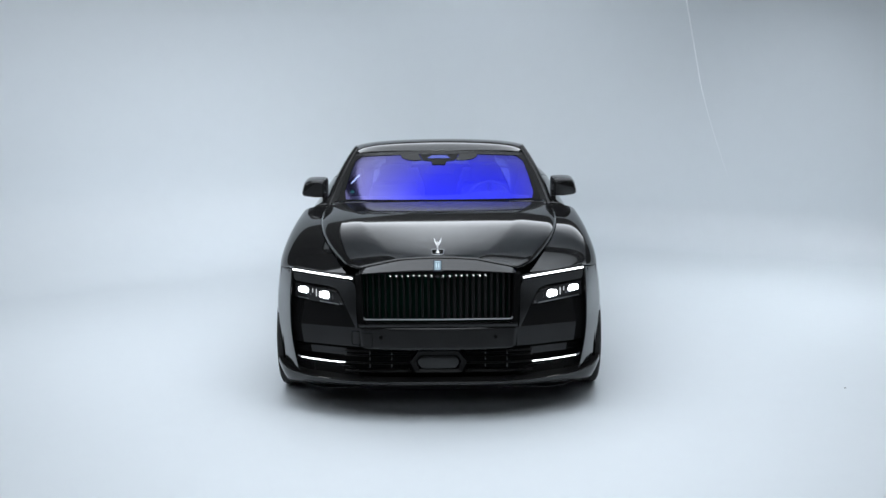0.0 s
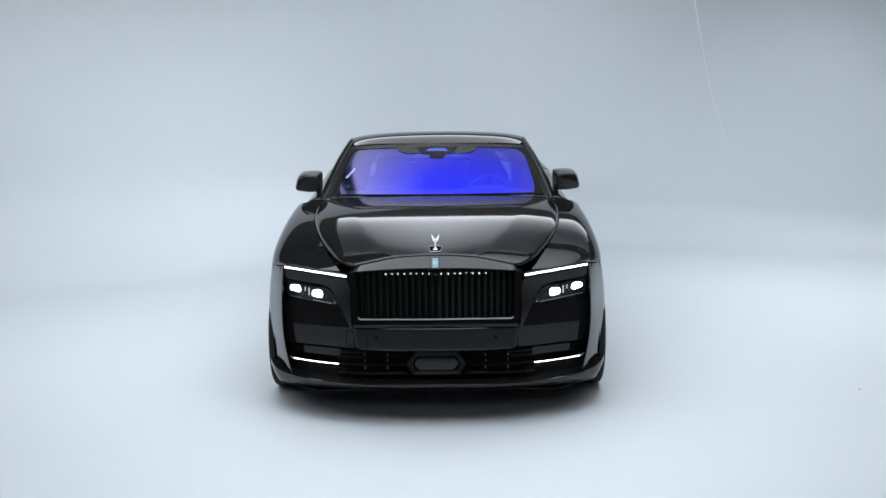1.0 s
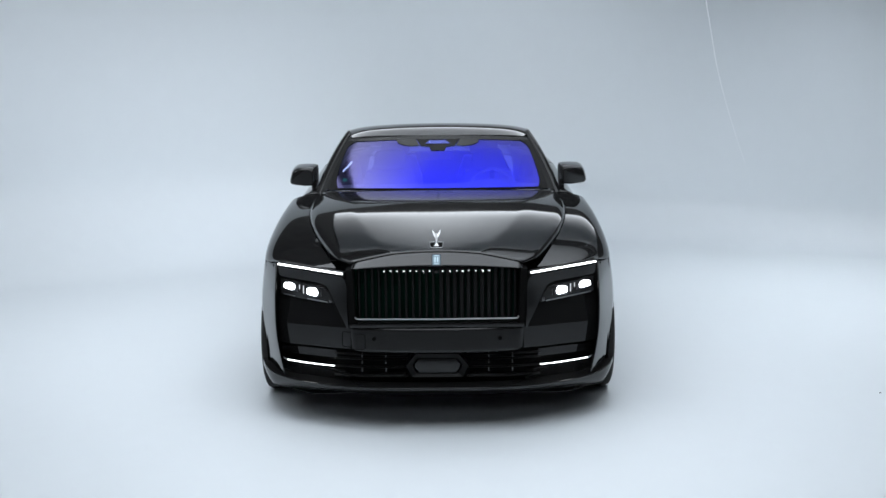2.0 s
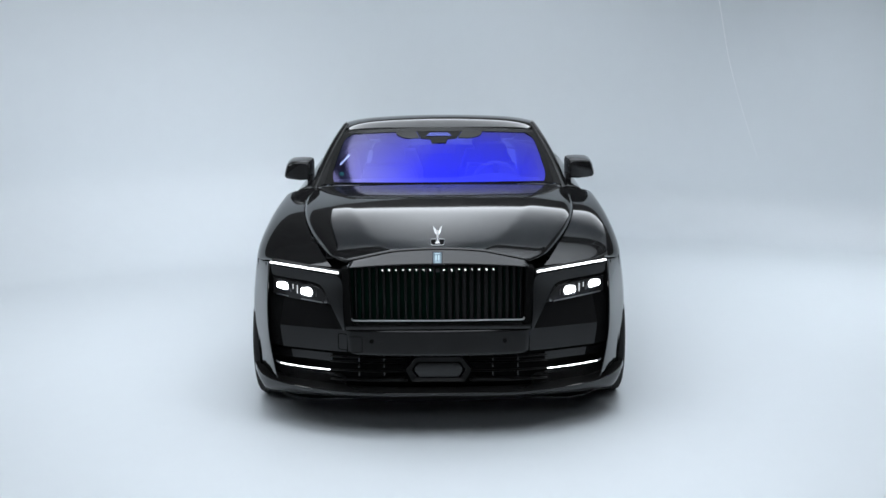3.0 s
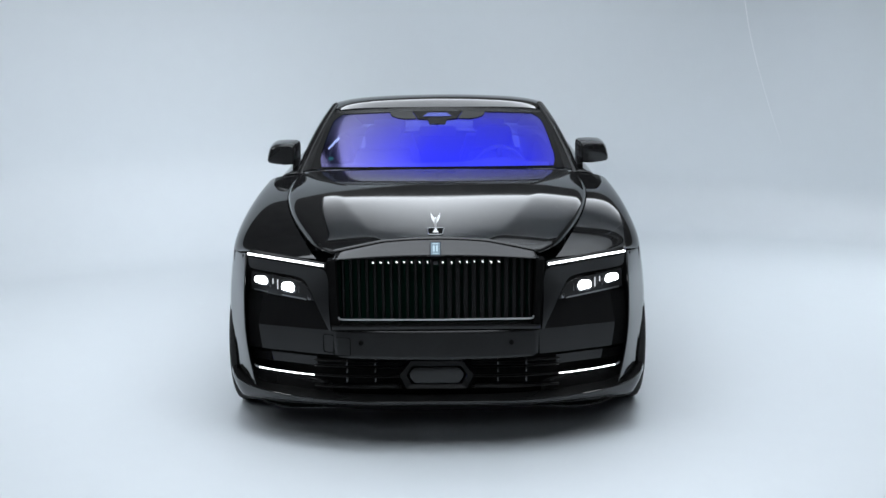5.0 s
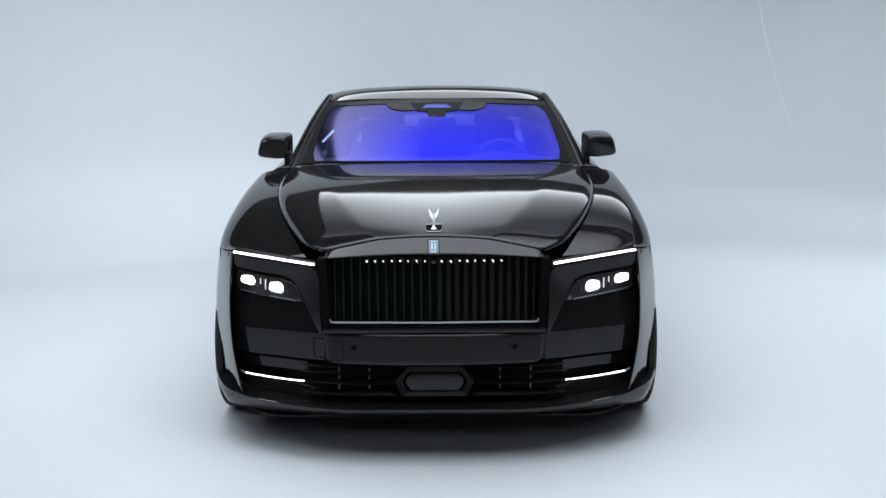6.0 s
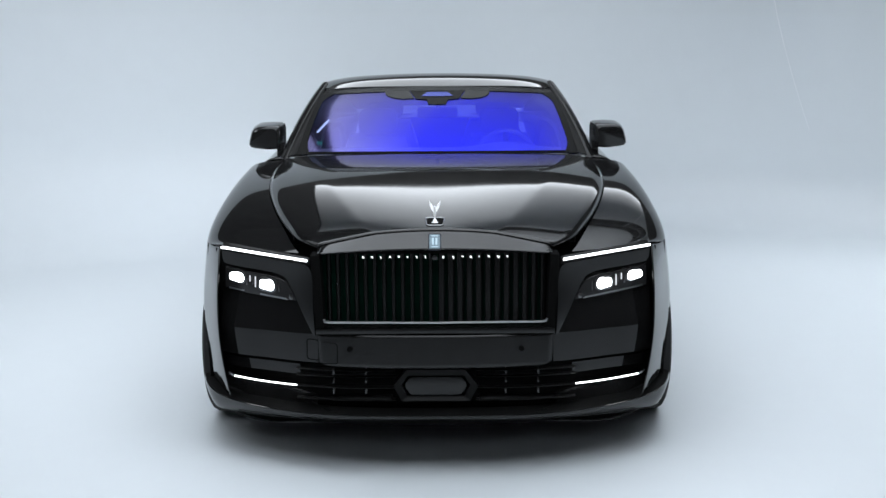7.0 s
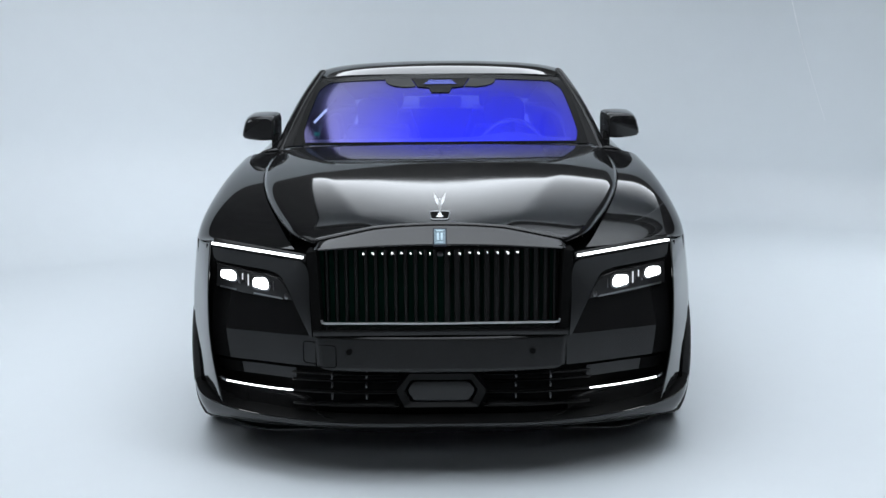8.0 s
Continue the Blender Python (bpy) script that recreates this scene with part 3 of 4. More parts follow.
# one upright panel that runs under the upper lamp strip and down beside the grille
panel_out = [spline((0, 0.926), (0.35, 0.715), (0.56, 0.575), (0.66, 0.520), (0.8, 0.506), (1, 0.498)), spline((0, 0.894), (0.35, 0.886), (0.56, 0.880), (0.66, 0.866), (0.8, 0.752), (1, 0.584))]
panel_in = [spline((0, 0.920), (0.35, 0.725), (0.50, 0.650), (0.62, 0.617), (0.8, 0.573), (1, 0.506)), spline((0, 0.838), (0.35, 0.830), (0.50, 0.822), (0.62, 0.798), (0.8, 0.712), (1, 0.583))]


def nose_panel_point(t, b):
    x = panel_out[0](t) + (panel_in[0](t) - panel_out[0](t)) * b
    z = panel_out[1](t) + (panel_in[1](t) - panel_out[1](t)) * b
    zc = (panel_out[1](t) + panel_in[1](t)) / 2
    return (x, cheek_plan(x) + 0.020 * ease(0.54, 0.84, zc) - 0.006 + 0.004 * b, z)


pair("nose_panel", facing(sheet(nose_panel_point, steps(0, 1, 40), steps(0, 1, 8)), (0, -1, 0)), PAINT, car)


def strip_light(a, b, high, deep, bow=0.0):
    """A straight glowing bar from a to b."""
    a, b = Vector(a), Vector(b)

    def f(t, k):
        p = a.lerp(b, t) + Vector((0, -bow * 4 * t * (1 - t), 0))
        ang = k * math.tau / 8
        return p + Vector((0, deep * math.cos(ang), high * math.sin(ang)))
    bm = sheet(f, steps(0, 1, 12), range(9))
    bmesh.ops.remove_doubles(bm, verts=bm.verts, dist=1e-5)
    bmesh.ops.holes_fill(bm, edges=bm.edges)
    return bm


for ob in pair("daytime_lamp", strip_light((0.528, 0.166, 0.895), (0.926, 0.388, 0.907), 0.0050, 0.008), LED, car, "glowing white daytime lamp strip"):
    sx = 1 if ob.data.vertices[0].co.x > 0 else -1
    part("lamp_tray", sheet(lambda a, b: (sx * (0.520 + 0.400 * a), 0.176 + 0.222 * a + 0.01 * b, 0.872 + 0.022 * a + 0.032 * b), steps(0, 1, 8), steps(0, 1, 2)), PLASTIC, ob, thick=0.003)


def round_rect(cx, cz, w, h, r, n=5):
    pts = []
    for qx, qz, a0 in ((1, 1, 0), (-1, 1, 90), (-1, -1, 180), (1, -1, 270)):
        for k in range(n + 1):
            a = radians(a0 + 90 * k / n)
            pts.append((cx + qx * (w / 2 - r) + r * math.cos(a), cz + qz * (h / 2 - r) + r * math.sin(a)))
    return pts


def lit_shape(cx, cz, w, h, side):
    """The uneven outline of a lit projector."""
    pts = []
    for k in range(28):
        a = k * math.tau / 28
        r = (abs(math.cos(a)) ** 3.2 + abs(math.sin(a)) ** 3.2) ** (-1 / 3.2) * (1 + 0.05 * math.cos(3 * a + 0.5) - 0.04 * math.cos(5 * a))
        pts.append((cx + side * w / 2 * r * math.cos(a), cz + h / 2 * r * math.sin(a)))
    return pts


def headlamp():
    """The lower lamp: a smoked pod with two lit projectors."""
    outline = [(0.580, 0.714), (0.600, 0.750), (0.620, 0.776), (0.648, 0.792), (0.690, 0.799), (0.80, 0.808), (0.918, 0.817), (0.922, 0.760), (0.922, 0.722), (0.80, 0.716), (0.69, 0.711)]
    def on(co, off):
        return Vector((co.x, cheek_y(abs(co.x), 0.712) + 0.12 * (co.z - 0.712) + co.y + off, co.z))
    pods = pair("headlamp", prism(outline, -0.010, 0.05, 0.005, lambda co: on(co, 0)), LENS, car, "dark smoked headlamp with two lit projectors")
    for sx, pod in zip((1, -1), pods):
        for cx, cz, w, h in ((0.716, 0.765, 0.070, 0.047), (0.860, 0.780, 0.074, 0.041)):
            part("projector", prism(lit_shape(sx * cx, cz, w, h, sx), -0.012, 0.01, 0.006, lambda co: on(co, -0.003)), LAMP, pod, "bright white lit projector lens")
            part("projector_bezel", prism(round_rect(sx * cx, cz, w + 0.018, h + 0.012, 0.024), -0.004, 0.01, 0.003, lambda co: on(co, -0.009)), REFLECTOR, pod)
        part("lamp_bracket", prism(round_rect(sx * 0.606, 0.728, 0.016, 0.022, 0.005), -0.006, 0.01, 0.001, lambda co: on(co, -0.006)), REFLECTOR, pod)
        for cx, cz, w, h, mat in ((0.660, 0.762, 0.005, 0.036, REFLECTOR), (0.771, 0.770, 0.0055, 0.046, FIN_GLOW), (0.782, 0.776, 0.004, 0.034, REFLECTOR), (0.796, 0.782, 0.005, 0.026, FIN_GLOW), (0.810, 0.768, 0.010, 0.030, REFLECTOR)):
            part("lamp_fin", prism(round_rect(sx * cx, cz, w, h, 0.0015), -0.006, 0.01, 0.001, lambda co: on(co, -0.008)), mat, pod)
        part("lamp_rim", prism([(sx * x, z) for x, z in ((0.62, 0.714), (0.63, 0.720), (0.90, 0.730), (0.90, 0.725))], -0.006, 0.01, 0, lambda co: on(co, -0.008)), CHROME, pod)


headlamp()


def corner():
    """The upright front corner that runs from the lamp down to the lip."""
    cx = spline((0.22, 0.868), (0.243, 0.874), (0.40, 0.914), (0.568, 0.938), (0.786, 0.937), (0.905, 0.940))
    cy = spline((0.22, 0.245), (0.40, 0.290), (0.568, 0.325), (0.786, 0.358), (0.905, 0.425))
    ex = spline((0.22, 1.008), (0.30, 1.030), (0.36, 1.042), (0.46, 1.062), (0.55, 1.077), (0.70, 1.082), (0.90, 1.056))
    ey = spline((0.22, 0.520), (0.36, 0.560), (0.55, 0.650), (0.70, 0.710), (0.90, 0.690))

    def f(a, z):
        p0, p2 = Vector((cx(z), cy(z))), Vector((ex(z), ey(z)))
        p1 = p0.lerp(p2, 0.30) + Vector((0.006, -0.005))
        p = p0 * (1 - a) ** 2 + p1 * 2 * a * (1 - a) + p2 * a * a
        return (p.x, p.y, 0.22 + (z - 0.22) * (1 - 0.042 * a * ease(0.55, 0.9, z)))
    return sheet(f, steps(0, 1, 16), steps(0.281, 0.902, 34))


pair("bumper_corner", corner(), PAINT, car, thick=0.004)
pair("lamp_backing", sheet(lambda a, b: (0.50 + 0.455 * a, cheek_plan(0.50 + 0.44 * a) + 0.075, 0.79 + 0.10 * b), steps(0, 1, 12), steps(0, 1, 2)), DARK, car, thick=0.004)
pair("side_duct", sheet(lambda a, z: (0.925 + 0.04 * a, 0.43 + 0.03 * a, z), steps(0, 1, 2), steps(0.24, 0.89, 6)), DARK, car, thick=0.004)


def header_point(u, v):
    s = abs(v)
    top = hood_point(0, v * 0.985) + Vector((0, -0.004, -0.004))
    low = Vector((v * 0.474, 0.046 + 0.030 * s * s, 0.965 - 0.024 * s**2))
    p = top.lerp(low, u)
    return p + Vector((0, -0.0012, 0.0008)) * 4 * u * (1 - u) + Vector((0, 0.012, 0)) * max(0.0, (s - 0.955) / 0.045) ** 2


part("grille_header", sheet(header_point, steps(0, 1, 14), steps(-1, 1, 60)), PAINT, car, "black painted grille surround top", angle=60, thick=0.005)


def grille():
    """Upright vanes in a black frame over a dark green backing, with small lamps along the top."""
    top = part("grille", box(-0.47, 0.47, 0.155, 0.17, 0.63, 0.95), VANE_BACK, car, "black grille with upright vanes and tiny lamps", smooth=False)
    for sx in (1, -1):
        part("frame_side", prism([(sx * 0.452, 0.632), (sx * 0.464, 0.940), (sx * 0.502, 0.936), (sx * 0.487, 0.622)], 0.075, 0.16, 0.006), DARK, top)
    part("frame_bottom", box(-0.487, 0.487, 0.066, 0.16, 0.610, 0.634, 0.006), SATIN, top)
    part("frame_shelf", box(-0.46, 0.46, 0.085, 0.16, 0.940, 0.952, 0.002), DARK, top)
    vane = None
    for k in range(24):
        x = (k - 11.5) * 0.038
        if vane is None:
            bm = sheet(lambda z, a: (0.0085 * math.cos(a) * (0.9 + 0.1 * z), 0.022 * math.sin(a) if math.sin(a) > 0 else 0.006 * math.sin(a), 0.655 + 0.285 * z), steps(0, 1, 3), steps(0, math.tau, 14))
            bmesh.ops.remove_doubles(bm, verts=bm.verts, dist=1e-5)
            vane = part("vane", bm, VANE, top, angle=50)
            first = vane
        else:
            vane = new("vane", first.data)
            vane.parent = top
        vane.location = (x, 0.100 + 0.03 * (x / 0.45) ** 2, 0)
        vane.rotation_euler = (0, 0, radians(-22 if x < 0 else -74))
    def shard(x, z, w, h, lean):
        return prism([(x - w / 2 + lean, z + h / 2), (x + w / 2 + lean, z + h / 2 - 0.001), (x + w / 3, z - h / 2), (x - w / 5, z - h / 3)], -0.0015, 0.0015)

    shapes = []
    for bits in (((-0.0028, 0, 0.0030, 0.0105, 0.001), (0.0026, -0.001, 0.0034, 0.0085, -0.001)), ((-0.002, 0.003, 0.0060, 0.0036, 0), (0.0024, -0.001, 0.0026, 0.0095, 0.0015)), ((-0.001, 0, 0.0036, 0.0100, -0.002),)):
        lamp = part("grille_lamp", merged(*[shard(*q) for q in bits]), GRILLE_LED, top, smooth=False)
        shapes.append(lamp)
    spots = [k for k in range(-8, 9) if k != 0]
    for n, k in enumerate(spots):
        lamp = shapes[n] if n < 3 else new("grille_lamp", shapes[random.choice((0, 1, 0, 2, 1))].data)
        lamp.parent = top
        lamp.location = (k * 0.0365 + random.uniform(-0.002, 0.002), 0.088, 0.930 + random.uniform(-0.001, 0.001))
        lamp.rotation_euler = (0, random.uniform(-0.25, 0.25), 0)
        lamp.scale = (random.uniform(0.7, 1.1), 1, random.uniform(0.6, 1.05))
    bar = tube([(-0.452, 0.068, 0.674), (-0.448, 0.064, 0.664), (-0.43, 0.062, 0.6625), (0, 0.058, 0.6605), (0.43, 0.062, 0.6625), (0.448, 0.064, 0.664), (0.452, 0.068, 0.674)], 0.0045, 8)
    part("lower_bar", bar, CHROME, top, "thin bright bar along the bottom")
    part("camera_eye", prism(round_rect(0, 0.925, 0.022, 0.02, 0.008), 0.078, 0.1, 0.002), LENS, top)


grille()

plate = part("bumper_plate", sheet(lambda x, b: (x * (0.475 + 0.011 * b), 0.050 + 0.045 * abs(x) ** 2.5 + 0.012 * b, 0.471 + 0.134 * b + (0.012 * ease(0.93, 1.0, abs(x)) if b == 0 else 0)), steps(-1, 1, 40), steps(0, 1, 10)), SATIN, car, "satin black bumper centre plate", thick=0.006)
for x in (-0.351, 0.351):
    part("parking_sensor", prism(round_rect(x, 0.546, 0.021, 0.021, 0.0103), 0.066, 0.09, 0.001), DARK, plate, "round black parking sensor")


def tow_joint():
    """The joint of a towing-eye cover that spans the plate and the painted band."""
    ring = round_rect(-0.469, 0.524, 0.134, 0.085, 0.012)
    path = []
    for (x0, z0), (x1, z1) in zip(ring, ring[1:] + ring[:1]):
        for k in range(4):
            x, z = x0 + (x1 - x0) * k / 4, z0 + (z1 - z0) * k / 4
            y = cheek_y(-x, z) - 0.001 if x < -0.486 else 0.0465 + 0.045 * (-x / 0.475) ** 2.5 + 0.012 * (z - 0.471) / 0.134
            path.append((x, y, z))
    return tube(path, 0.0018, 6, closed=True)


part("tow_cover_joint", tow_joint(), DARK, plate)


def lower_intake():
    back = part("lower_intake", sheet(lambda x, z: (x, 0.15 + 0.28 * ease(0.35, 0.95, abs(x)), z), steps(-0.93, 0.93, 40), steps(0.24, 0.50, 4)), DARK, car, "black lower air intake with slats", thick=0.004)
    for sx in (1, -1):
        for z in (0.447, 0.420, 0.372, 0.319):
            part("slat", sheet(lambda t, a: (sx * (0.165 + 0.42 * t), 0.105 + 0.07 * t * t + 0.012 * math.cos(a), z - 0.012 * t + 0.0045 * math.sin(a)), steps(0, 1, 8), steps(0, math.tau, 8)), MATTE, back)
        for x in (0.290, 0.424):
            for z0, z1 in ((0.424, 0.444), (0.389, 0.401), (0.342, 0.363)):
                part("strut", box(*sorted((sx * (x - 0.0028), sx * (x + 0.0028))), 0.106, 0.14, z0, z1, 0.001), EDGE, back)
        part("lower_deflector", sheet(lambda t, b: (sx * (0.18 + 0.34 * t), 0.085 + 0.05 * t + 0.03 * b, 0.318 - 0.008 * t + 0.02 * b * (1 - t)), steps(0, 1, 6), steps(0, 1, 2)), MATTE, back, thick=0.004)
        part("brow_blade", facing(sheet(lambda t, b: (sx * (0.575 + 0.350 * t), cheek_plan(0.575 + 0.350 * t) + 0.036 - 0.003 * b, band_low(0.575 + 0.35 * t) - 0.027 - 0.044 * b), steps(0, 1, 14), steps(0, 1, 4)), (0, -1, 0)), PAINT, back)
        part("lower_blade", facing(sheet(lambda t, b: (sx * (0.560 + 0.31 * t), cheek_plan(0.56 + 0.31 * t) + 0.01 + 0.02 * b, 0.330 + 0.008 * t - 0.016 * b), steps(0, 1, 14), steps(0, 1, 3)), (0, -1, 0)), SATIN, back)
        part("lower_cheek", facing(sheet(lambda t, b: (sx * (0.50 + 0.44 * t), cheek_plan(0.50 + 0.44 * t) + 0.055 - 0.03 * b, 0.322 + 0.008 * t - 0.075 * b), steps(0, 1, 16), steps(0, 1, 4)), (0, -1, 0)), PAINT, back)
    rim = [(-0.545, 0.17, 0.316), (-0.514, 0.14, 0.297), (-0.455, 0.108, 0.272), (-0.422, 0.10, 0.268), (-0.2, 0.092, 0.267), (0, 0.09, 0.267)]
    part("intake_rim", tube(rim + [(-x, y, z) for x, y, z in rim[-2::-1]], 0.0018, 6), SATIN, back)


lower_intake()
for ob in pair("fog_strip", strip_light((0.588, 0.195, 0.351), (0.876, 0.312, 0.352), 0.0018, 0.006, 0.01), LED, car, "thin glowing white lower lamp strip"):
    sx = 1 if ob.data.vertices[0].co.x > 0 else -1
    part("strip_end", prism([(sx * 0.880, 0.349), (sx * 0.884, 0.358), (sx * 0.904, 0.368), (sx * 0.900, 0.354)], 0.315, 0.33, 0.001), REFLECTOR, ob)


def radar_housing():
    """A six-sided frame round a grey sensor panel."""
    outer = [(-0.176, 0.386), (-0.120, 0.456), (0.120, 0.456), (0.176, 0.386), (0.142, 0.318), (-0.142, 0.318)]
    inner = [(-0.142, 0.382), (-0.116, 0.424), (0.116, 0.424), (0.142, 0.382), (0.118, 0.334), (-0.118, 0.334)]
    bm = bmesh.new()
    n = 6
    of, ob_, inf = ([bm.verts.new((x, y, z)) for x, z in ring] for ring, y in ((outer, 0.078), (outer, 0.14), (inner, 0.092)))
    inb = [bm.verts.new((x, 0.12, z)) for x, z in inner]
    for i in range(n):
        j = (i + 1) % n
        bm.faces.new((of[i], ob_[i], ob_[j], of[j]))
        bm.faces.new((of[i], of[j], inf[j], inf[i]))
        bm.faces.new((inf[i], inf[j], inb[j], inb[i]))
    bmesh.ops.bevel(bm, geom=[e for e in bm.edges if e.is_manifold], offset=0.003, segments=2, affect="EDGES")
    housing = part("radar_housing", bm, MATTE, car, "six-sided black frame round grey panel")
    panel = [(x, z - 0.0155) for x, z in ((-0.128, 0.398), (-0.124, 0.410), (-0.108, 0.430), (-0.09, 0.433), (0.09, 0.433), (0.108, 0.430), (0.124, 0.410), (0.128, 0.398), (0.124, 0.382), (0.106, 0.358), (0.09, 0.354), (-0.09, 0.354), (-0.106, 0.358), (-0.124, 0.382))]
    part("sensor_panel", prism(panel, 0.098, 0.12, 0.004), SATIN, housing, "glossy grey-black sensor panel")


radar_housing()


def front_lip():
    """The splitter that sweeps round under the nose and grows deeper towards the wheels."""
    px = spline((0, 0), (0.3, 0.35), (0.55, 0.62), (0.75, 0.86), (0.9, 1.006), (1, 1.062))
    py = spline((0, 0.04), (0.3, 0.055), (0.55, 0.14), (0.75, 0.275), (0.9, 0.415), (1, 0.54))
    zt = spline((0, 0.268), (0.3, 0.266), (0.55, 0.257), (0.75, 0.250), (0.9, 0.260), (1, 0.278))
    zb = spline((0, 0.252), (0.3, 0.243), (0.55, 0.216), (0.75, 0.174), (0.9, 0.158), (1, 0.185))
    def f(v, b):
        p = abs(v)
        sx = 1 if v >= 0 else -1
        x, y = px(p), py(p)
        z = zt(p) + (zb(p) - zt(p)) * min(max(b, 0), 1)
        out = 0.007 * math.sin(math.pi * min(max(b * 0.9, 0), 1))
        if b < 0:
            return (sx * (x - 0.06 * p), y + 0.07, zt(p) + 0.012)
        if b > 1:
            return (sx * (x - 0.05 * p), y + 0.10, zb(p) - 0.004)
        under = 0.95 * (zt(p) - z) * (1 - 0.6 * ease(0.72, 0.95, p))
        return (sx * (x + out * p - 0.03 * b * b * ease(0.82, 1.0, p)), y - out + under, z)
    lip = part("front_lip", facing(sheet(f, steps(-1, 1, 90), steps(0, 1, 10) + [2]), (0, -1, 0)), PAINT, car, "glossy black front lip spoiler", angle=60)
    for b, r in ((0.0, 0.0028), (1.0, 0.0022)):
        part("lip_edge", tube([Vector(f(v, b)) + Vector((0, -0.001, 0)) for v in steps(-0.96, 0.96, 70)], r, 8), PAINT, lip)
    part("lip_shelf", facing(sheet(lambda v, b: Vector(f(v, 0)).lerp(Vector(f(v, -1)), b), steps(-1, 1, 60), steps(0, 1, 2)), (0, 0, 1)), MATTE, lip)
    for sx in (1, -1):
        low_y = spline((0, 0.122), (0.33, 0.187), (0.69, 0.267), (1, 0.345))
        low_z = spline((0, 0.214), (0.33, 0.190), (0.69, 0.164), (1, 0.168))
        low = [(sx * (0.46 + 0.42 * t), low_y(t), low_z(t)) for t in steps(0, 1, 24)]
        blade = part("lip_blade", tube(low, lambda k: 0.0015 + 0.0025 * math.sin(math.pi * k), 8), PAINT, lip)
        part("blade_recess", sheet(lambda k, b: Vector(low[k]) + Vector((0, 0.012 + 0.05 * b, 0.045 * b * math.sin(math.pi * k / 24))), range(25), steps(0, 1, 2)), DARK, blade, thick=0.003)
    part("undertray", sheet(lambda v, b: (v * (1.0 - 0.26 * ease(0.1, 0.3, b)), 0.135 + 0.34 * abs(v) ** 2.4 * (1 - b) + 0.02 * ease(0, 0.04, b) + 4.7 * max(0, b - 0.04), 0.262 - 0.085 * v * v * (1 - b) - 0.075 * ease(0, 0.04, b) * (1 - 0.7 * v * v)), steps(-0.97, 0.97, 40), steps(0, 0.04, 4) + steps(0.04, 1, 20)[1:]), DARK, lip, thick=0.004)


front_lip()
part("underbody", box(-0.95, 0.95, 0.62, 5.2, 0.13, 0.20, 0.01), DARK, car)
part("engine_bay", box(-0.62, 0.62, 0.3, 1.5, 0.2, 0.88, 0.05), DARK, car)
pair("wheel_arch_liner", sheet(lambda a, x: (x, AXLE_Y + 0.425 * math.cos(a), 0.36 + 0.425 * math.sin(a)), steps(-0.35, math.pi + 0.35, 24), (0.66, 0.9, 1.03)), DARK, car, thick=0.004)
pair("wheel_arch_liner", sheet(lambda a, x: (x, 4.11 + 0.425 * math.cos(a), 0.36 + 0.425 * math.sin(a)), steps(-0.35, math.pi + 0.35, 24), (0.66, 0.9, 1.03)), DARK, car, thick=0.004)


def wheel(x, y):
    """A low tyre with grooves on a many-spoked black rim."""
    sx = 1 if x > 0 else -1
    tread = [(0.0, 0.285), (0.0, 0.335), (0.012, 0.356)]
    for k in range(5):
        a = 0.03 + k * 0.048
        tread += [(a, WHEEL_R), (a + 0.036, WHEEL_R), (a + 0.037, WHEEL_R - 0.008), (a + 0.047, WHEEL_R - 0.008)]
    tread += [(0.275, 0.352), (0.285, 0.335), (0.285, 0.285), (0.0, 0.285)]
    w = new("wheel")
    w.parent = car
    part("tyre", lathe([(sx * (a - 0.285), r) for a, r in tread], (x, y, WHEEL_R), 64), RUBBER, w, angle=30, taper=False)
    part("rim", lathe([(sx * a, r) for a, r in ((-0.26, 0.29), (-0.01, 0.288), (-0.004, 0.28), (-0.02, 0.268), (-0.2, 0.26), (-0.26, 0.29))], (x, y, WHEEL_R), 64), RIM, w, taper=False)
    part("hub", lathe([(sx * a, r) for a, r in ((-0.2, 0.001), (-0.2, 0.09), (-0.03, 0.07), (-0.015, 0.05), (-0.012, 0.001))], (x, y, WHEEL_R), 32), RIM, w, taper=False)
    spoke = None
    for k in range(10):
        if spoke is None:
            bm = prism([(-0.018, 0.05), (0.018, 0.05), (0.026, 0.27), (-0.026, 0.27)], -0.012, 0.012, 0.004)
            for v in bm.verts:
                v.co = Vector((v.co.y * 1.0 - sx * 0.03, v.co.x, v.co.z))
            spoke = part("spoke", bm, RIM, w, taper=False)
            ob = spoke
        else:
            ob = new("spoke", spoke.data)
            ob.parent = w
        ob.matrix_basis = Matrix.Translation((x, y, WHEEL_R)) @ Matrix.Rotation(k * math.tau / 10, 4, "X")


for wx in (1.070, -1.070):
    for wy in (AXLE_Y, 4.11):
        wheel(wx, wy)

# ---------------------------------------------------------------- car: ornament and badge


def badge():
    b = part("badge", prism(round_rect(0, 0.0, 0.053, 0.081, 0.006), -0.001, 0.006, 0.0015), BADGE_RIM, car, "small upright badge with pale bars", taper=False)
    b.matrix_basis = pose(0, 0.0648, 0.9925, -47, 0, 0)
    part("badge_field", prism(round_rect(0, 0, 0.042, 0.069, 0.003), -0.0025, 0.002), BADGE_FIELD, b, smooth=False, taper=False)
    for x in (-0.007, 0.007):
        part("badge_mark", prism(round_rect(x, 0, 0.008, 0.034, 0.002), -0.0040, 0.0, 0.0005), BADGE, b, taper=False)
    for z in (-0.027, 0.027):
        part("badge_bar", prism(round_rect(0, z, 0.026, 0.005, 0.001), -0.0040, 0.0, 0.0003), BADGE, b, taper=False)


badge()


